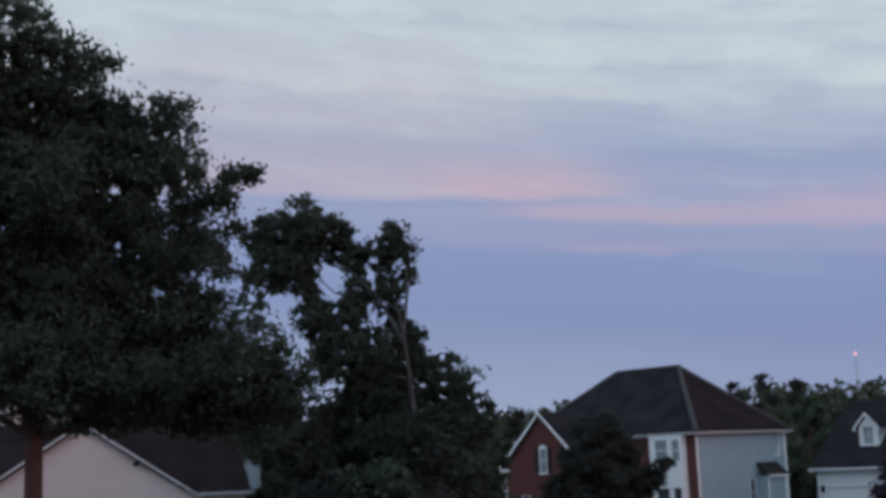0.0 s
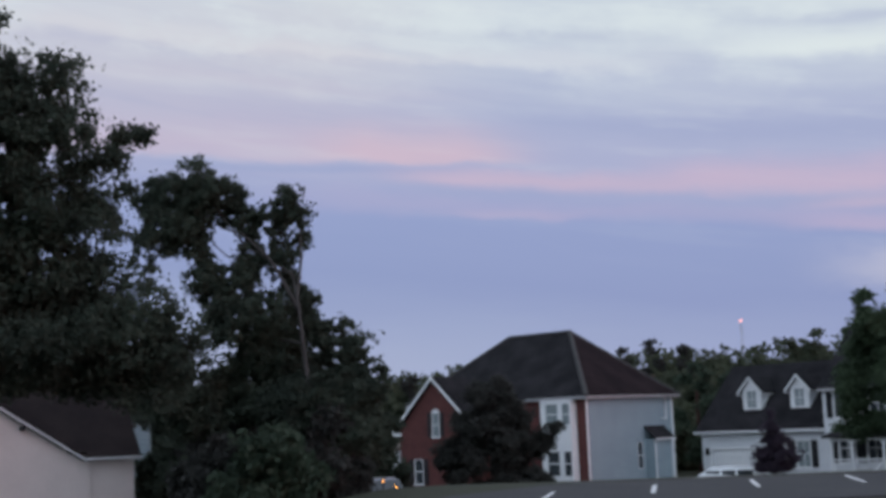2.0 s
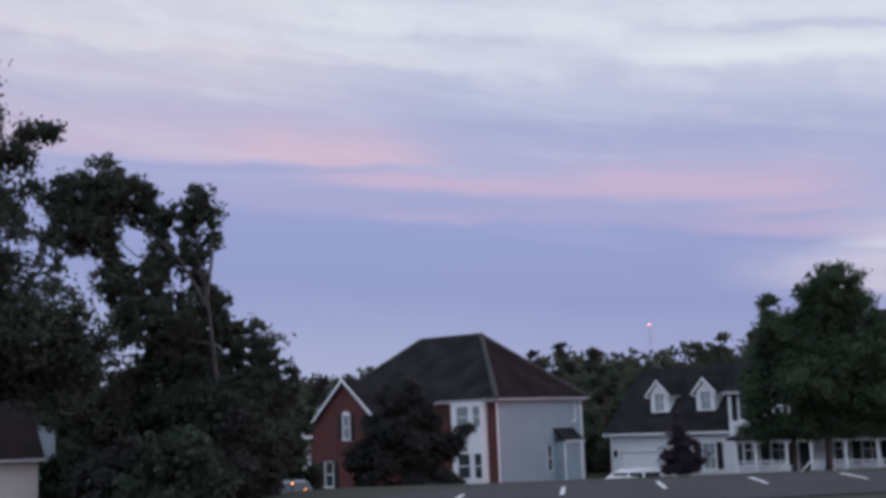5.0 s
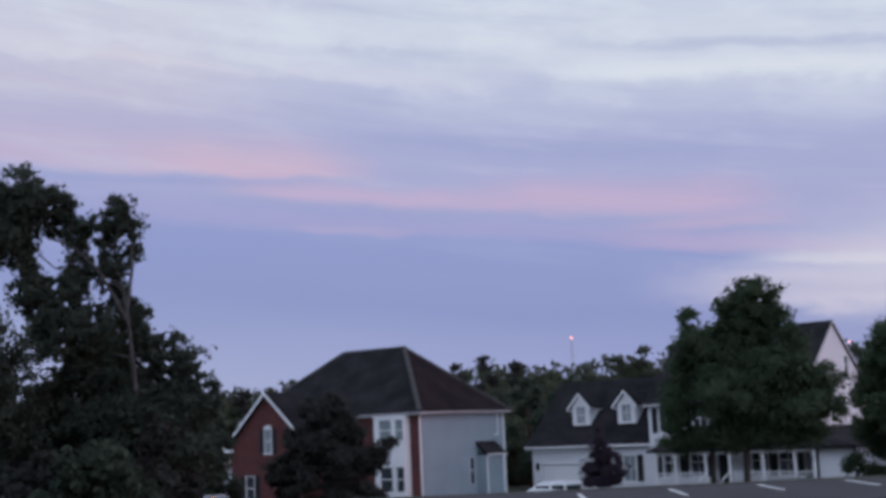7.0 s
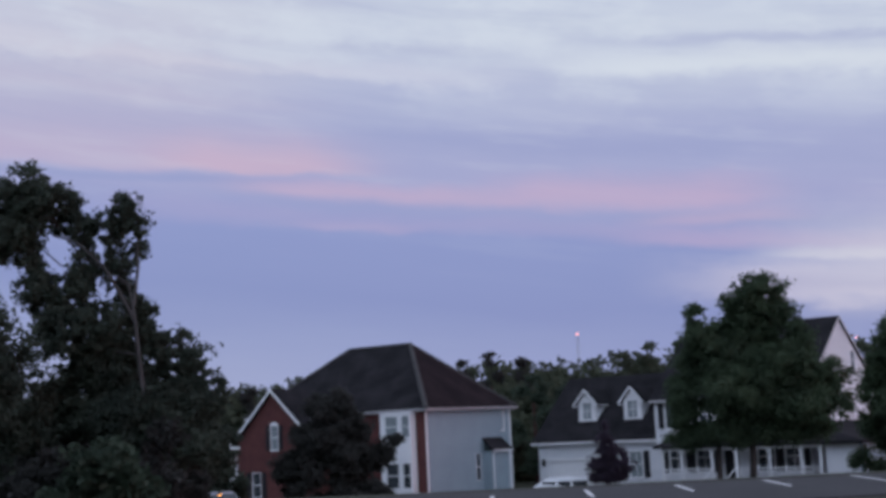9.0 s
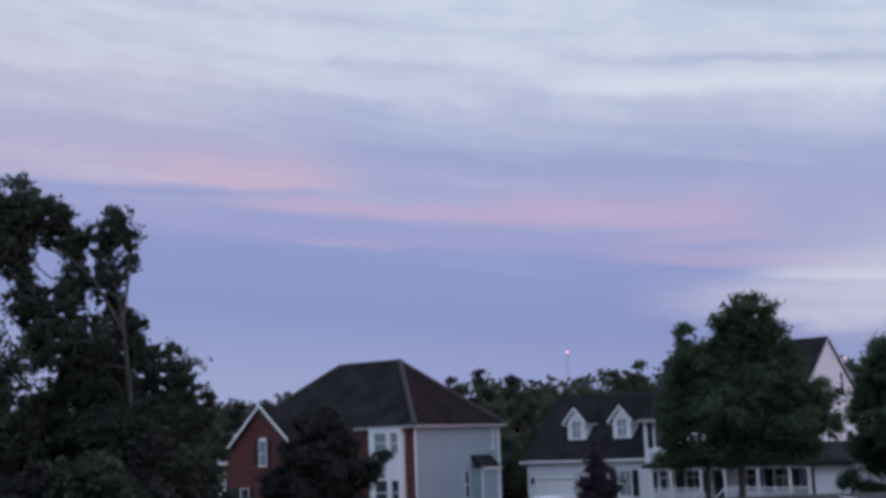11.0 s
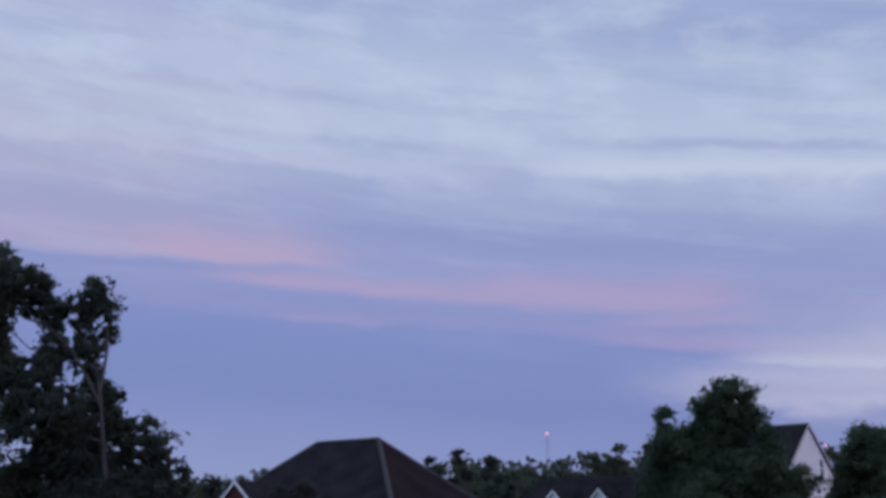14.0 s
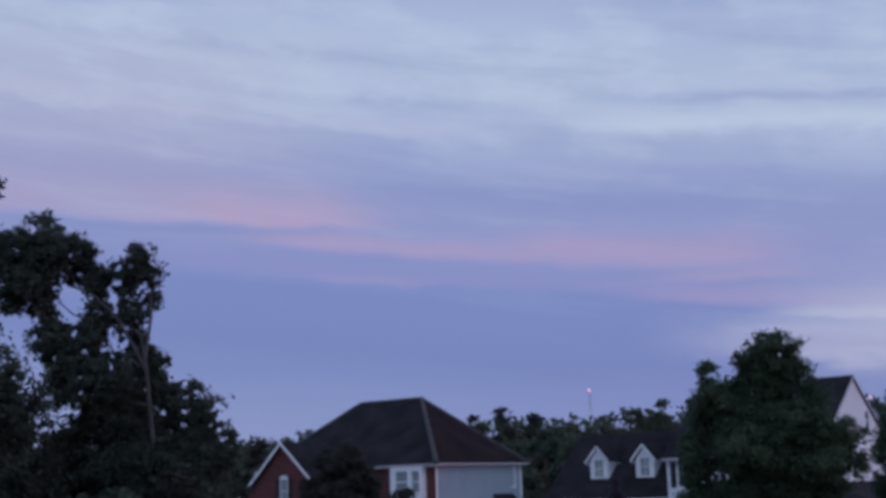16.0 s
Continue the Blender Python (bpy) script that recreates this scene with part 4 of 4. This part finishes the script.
tree("round_tree", 11.9, 53.7, [
    (0.5, 6.75, 1.1, 0.75), (1.5, 6.65, 0.65, 0.6), (-0.4, 6.4, 0.5, 0.55), (-1.9, 5.9, 0.6, 0.5), (1.9, 5.7, 0.6, 0.5), (0.3, 5.4, 1.7, 0.9), (-1.8, 5.0, 0.9, 0.6),
    (2.3, 4.9, 0.7, 0.6), (-2.3, 4.1, 0.8, 0.6), (-0.6, 4.1, 1.8, 0.9), (1.6, 3.9, 1.4, 0.8), (3.1, 3.2, 0.95, 0.6), (-2.5, 2.7, 1.0, 0.8), (0.0, 2.7, 1.9, 0.9),
    (2.6, 2.1, 1.4, 0.8), (-2.6, 1.35, 0.9, 0.65), (-2.2, 0.85, 0.9, 0.4), (-0.7, 1.1, 1.4, 0.65), (1.3, 1.1, 1.6, 0.6), (2.9, 1.1, 0.8, 0.45)],
     [(0.12, 0, 0.8), (0.1, 0, 2.5), (0.0, 0, 4.6)], "full green maple tree beside the car park", leaf=M_LEAF_FRESH, tuft=0.32, fill=1.7, leaves=72, size=0.08, holes=(0.25, 0.1, 0.4), bridged=0.95, trunk_r=0.15, seed=11, bark=M_BARK_DARK, limbs=[([(-1.3, 0.3, -1.3), (-1.28, 0.3, 0.3), (-1.1, 0.3, 1.8)], 0.12, 0.08)])
tree("edge_tree", 19.6, 57.0, rand_clumps(5, 40, 6.7, lambda s: 2.95 * (1 - s) ** 0.5 + 0.3, -1.1, (0.7, 1.15)), [(0, 0, 0.6), (0.1, 0, 3.5)], "green maple tree at the end of the car park", leaf=M_LEAF_FRESH, tuft=0.32, fill=2.0, leaves=60, size=0.09, trunk_r=0.14, seed=12)
tree("plum_tree", 7.45, 65.6, [(-0.15, 1.35, 0.28, 0.5), (-0.1, 0.8, 0.5, 0.42), (0.05, 0.25, 0.8, 0.4), (-0.35, -0.35, 0.8, 0.4), (0.4, -0.45, 0.85, 0.4), (0.0, -0.95, 1.1, 0.35)], [(0, 0, -1.2), (-0.1, 0, 0.9)], "small conical purple-leaved plum tree on the lawn", leaf=M_LEAF_PLUM, tuft=0.19, fill=2.2, leaves=36, size=0.065, holes=(0.5, 0.2, 0.25), trunk_r=0.07, seed=14)
tree("magnolia", -5.75, 61.7, rand_clumps(9, 46, 5.6, lambda s: 3.2 * (1 - s) ** 0.46 * (0.8 + 0.2 * min(1, s * 5)) + 0.2, -1.9, (0.55, 0.95), 0.8) + [(2.75, -0.3, 1.35, 0.5, 0.4), (2.3, 0, 1.0, 0.6, 0.5), (1.9, 0, 0.6, 0.9, 0.7), (-2.0, 0, 0.0, 1.1, 0.9), (0.8, 0, 1.8, 1.1, 0.8)], [(0, 0, -0.5), (0, 0, 2.2)], "dark broadleaf evergreen before the brick house", leaf=M_LEAF_DARK, tuft=0.3, fill=2.0, leaves=60, size=0.1, trunk_r=0.14, seed=15)


def shrub(x, y, w, h, label, leaf, seed, name="shrub"):
    base = ground_z(x, y)
    tree(name, x, y, rand_clumps(seed, 26, h * 0.88, lambda s: w * (1 - s * s) ** 0.5, base + 0.05, (0.3 * w, 0.5 * w), 0.8), [(0, 0, base + h * 0.5)], label, leaf=leaf, bark=M_BARK_DARK, tuft=0.2 + 0.05 * w, fill=1.2, leaves=26, size=0.132, trunk_r=0.05, seed=seed, category="shrub", boughs=False)


# undergrowth below the leaning tree; thicket shade put into darker leaves on some shrubs
shrub(-10.5, 38.6, 2.0, 2.55, "rounded light green shrub under the trees", M_GREENER, 21)
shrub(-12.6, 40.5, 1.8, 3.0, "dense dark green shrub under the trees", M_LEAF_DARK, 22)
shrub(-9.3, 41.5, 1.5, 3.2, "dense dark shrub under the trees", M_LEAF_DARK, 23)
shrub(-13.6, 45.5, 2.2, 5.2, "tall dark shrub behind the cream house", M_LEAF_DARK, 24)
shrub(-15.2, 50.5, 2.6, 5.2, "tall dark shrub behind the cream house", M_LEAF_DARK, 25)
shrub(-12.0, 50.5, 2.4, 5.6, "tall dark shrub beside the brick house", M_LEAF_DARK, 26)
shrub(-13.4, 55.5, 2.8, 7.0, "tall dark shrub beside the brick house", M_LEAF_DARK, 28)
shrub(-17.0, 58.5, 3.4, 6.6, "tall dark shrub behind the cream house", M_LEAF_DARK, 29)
shrub(-23.0, 57.0, 3.2, 10, "tall dark shrub behind the cream house", M_LEAF, 30)
shrub(-26.0, 56.0, 3.4, 9.5, "tall dark shrub behind the cream house", M_LEAF, 31)
shrub(-12.6, 71.5, 1.5, 3.0, "dark shrub against the side porch", M_LEAF, 34)
shrub(-23.2, 63.5, 2.6, 10.0, "tall dark tree thicket behind the cream house", M_LEAF, 35)
shrub(-25.5, 60.5, 3.6, 10.5, "tall dark tree thicket behind the cream house", M_LEAF, 36)
shrub(-14.8, 61.0, 3.2, 8.6, "tall dark tree thicket behind the cream house", M_LEAF, 37)
shrub(-21.3, 60.5, 1.5, 8.6, "tall narrow dark shrub behind the cream house", M_LEAF, 38)
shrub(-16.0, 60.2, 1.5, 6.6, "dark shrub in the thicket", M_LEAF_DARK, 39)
shrub(-17.5, 50.0, 1.2, 2.6, "dark shrub beside the pale shed", M_LEAF, 41)
shrub(-18.75, 50.6, 0.95, 3.3, "dark shrub before the pale shed", M_LEAF, 33)
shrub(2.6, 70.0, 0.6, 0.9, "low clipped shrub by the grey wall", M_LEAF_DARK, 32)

# ---- far woods ----
rng = np.random.default_rng(40)
wood = []
for row, (d, h0, n) in enumerate(((106, 5.0, 62), (120, 7.7, 78), (138, 10.2, 100), (150, 11.0, 105))):
    for k in range(n):
        a = radians(-33 + 57 * (k + rng.random() * 0.8) / n)
        x, y = d * math.sin(a), d * math.cos(a)
        h = h0 * (0.90 + 0.12 * rng.random()) * (1.0 - 0.13 * step(-math.degrees(a), 3, 9))
        for c in range(6 if row == 0 else 4):
            s = c / 5 if row == 0 else 0.46 + 0.18 * c
            w = (2.0 + 0.8 * rng.random()) * (1 - s ** 4) ** 0.5 + 0.7
            wood.append((x + rng.normal() * w * 0.4, y + rng.normal() * w * 0.4, -2.4 + h * (0.12 + 0.86 * s), w * 0.75 + 0.6, 1.25))
v, f = leaf_mesh(rng, wood, 0.75, 1.35, 10, 0.37)
tagged(soup("far_woods", v.tolist(), f.tolist(), M_WOOD), "distant mixed green woodland behind the houses", "woodland", kind="stuff")
# trees that stand out of the woods
for k, (bearing, d, top, w, lf) in enumerate(((1.6, 128, 9.5, 1.9, M_LEAF_DARK), (2.95, 128, 8.6, 1.2, M_LEAF_DARK), (0.35, 126, 8.3, 1.2, M_LEAF_DARK), (7.4, 120, 8.0, 1.6, M_WOOD), (8.6, 112, 8.3, 2.0, M_WOOD), (9.9, 100, 7.6, 2.0, M_LEAF_FRESH), (3.4, 97, 5.6, 3.2, M_GREENER), (4.7, 98, 4.8, 2.8, M_GREENER), (-10.9, 120, 6.0, 2.2, M_LEAF_DARK), (-9.0, 120, 6.4, 2.2, M_LEAF_DARK), (0.9, 98, 4.2, 1.9, M_WOOD), (18.6, 92, 7.4, 2.4, M_LEAF_FRESH), (20.2, 90, 8.2, 2.4, M_LEAF_FRESH))):
    x, y = d * math.sin(radians(bearing)), d * math.cos(radians(bearing))
    tree("far_pine" if lf is M_LEAF_DARK else "far_tree", x, y, rand_clumps(60 + k, 16, top + 1.5, lambda s: w * (1 - s) ** 0.5 + 0.25, -1.6, (0.6, 1.0), 0.8), [(0, 0, 0.5), (0, 0, top * 0.6)],
         "dark pine rising over the woods" if lf is M_LEAF_DARK else "green tree at the edge of the woods", leaf=lf, tuft=0.42, fill=2.6, leaves=24, size=0.2, trunk_r=0.2, seed=60 + k, boughs=False)

# ---- radio mast ----
mast = thing("radio_mast", turn(57.1, 597.3, -3.0, 0), "distant thin steel radio mast with red beacon", "radio mast")
for k in range(3):
    a = 2.094 * k
    part("leg", tube(bmesh.new(), (1.0 * math.cos(a), 1.0 * math.sin(a), 0), (0.5 * math.cos(a), 0.5 * math.sin(a), 45.2), 0.07, 0.07, 5), M_STEEL, mast)
bm = bmesh.new()
for j in range(15):
    for k in range(3):
        a, b = 2.094 * k, 2.094 * (k + 1)
        r0, r1 = 1 - 0.5 * j / 15, 1 - 0.5 * (j + 1) / 15
        tube(bm, (r0 * math.cos(a), r0 * math.sin(a), 3 * j), (r1 * math.cos(b), r1 * math.sin(b), 3 * j + 3), 0.04, 0.04, 4)
part("bracing", bm, M_STEEL, mast)
bm = bmesh.new()
bmesh.ops.create_icosphere(bm, subdivisions=2, radius=0.48, matrix=Matrix.Translation((0, 0, 45.9)))
part("beacon", bm, M_RED, mast, "lit red beacon")


mast_two = copy_thing(mast, turn(236.2, 764.3, -1.0, 0))
tagged(mast_two, "distant thin steel radio mast behind the farmhouse")


# ---- parked cars ----
def car(m, paint, label, lit=False):
    ob = thing("car", m, label, "car", "parked cars")
    bm = bmesh.new()
    prof = [(-2.2, 0.35), (-2.25, 0.7), (-2.2, 0.98), (-2.0, 1.3), (-1.7, 1.5), (-0.6, 1.56), (0.3, 1.5), (1.05, 1.06), (1.95, 0.92), (2.22, 0.7), (2.2, 0.35)]
    rows = []
    for y, sq in ((-0.88, 0.0), (-0.8, 0.06), (0.8, 0.06), (0.88, 0.0)):
        rows.append([bm.verts.new((px, y * (0.86 if pz > 1.2 else 1.0), pz + (sq if pz > 0.5 else 0))) for px, pz in prof])
    for a, b in zip(rows[:-1], rows[1:]):
        for i in range(len(prof) - 1):
            bm.faces.new((a[i], a[i + 1], b[i + 1], b[i]))
        bm.faces.new((a[-1], a[0], b[0], b[-1]))
    bm.faces.new(rows[0][::-1])
    bm.faces.new(rows[-1])
    bmesh.ops.recalc_face_normals(bm, faces=bm.faces[:])
    body = part("body", bm, paint, ob)
    for s in (-1, 1):
        for x0, x1 in ((-1.8, -1.05), (-0.95, -0.3), (-0.2, 0.5)):
            part("side_window", boxes((x0, x1, s * 0.79 - 0.03, s * 0.79 + 0.03, 1.06, 1.42), bevel=0.02), M_PANE, body)
        for px in (-1.35, 1.4):
            wheel = part("wheel", tube(bmesh.new(), (px, s * 0.72, 0.32), (px, s * 0.9, 0.32), 0.32, 0.32, 20), M_RUBBER, ob)
            part("rim", tube(bmesh.new(), (px, s * 0.9, 0.32), (px, s * 0.91, 0.32), 0.2, 0.2, 14), M_STEEL, wheel)
        part("headlight", boxes((2.12, 2.24, s * 0.68 - 0.11, s * 0.68 + 0.11, 0.68, 0.79), bevel=0.02), M_WARM if lit else M_PANE, body)
    bm = slab(bmesh.new(), [(0.36, -0.66, 1.555), (1.0, -0.74, 1.165), (1.0, 0.74, 1.165), (0.36, 0.66, 1.555)], 0.02)
    part("windscreen", bm, M_PANE, body)
    return ob


def on_ground(x, y, rz):
    return turn(x, y, ground_z(x, y), rz)


car(on_ground(4.75, 67.5, 172), M_CAR, "white parked car before the garage door")
car(on_ground(-10.75, 58.6, -70), M_CAR_GREY, "grey parked car beside the lit garden lamps", lit=False)
for x, y, top in ((-10.4, 57.06, -0.62), (-9.85, 57.16, -0.89)):
    h = top - 0.06 - ground_z(x, y)
    lamp = thing("path_lamp", on_ground(x, y, 0), "small lit garden lamp on a short post", "garden lamp", "garden lamps")
    part("post", tube(bmesh.new(), (0, 0, 0), (0, 0, h), 0.03, 0.03, 8), M_SHUTTER, lamp)
    part("lantern", tube(bmesh.new(), (0, 0, h + 0.003), (0, 0, h + 0.08), 0.024, 0.03, 8), M_WARM, lamp, "glowing lantern")
    part("cap", tube(bmesh.new(), (0, 0, h + 0.105), (0, 0, h + 0.18), 0.1, 0.02, 8), M_SHUTTER, lamp)
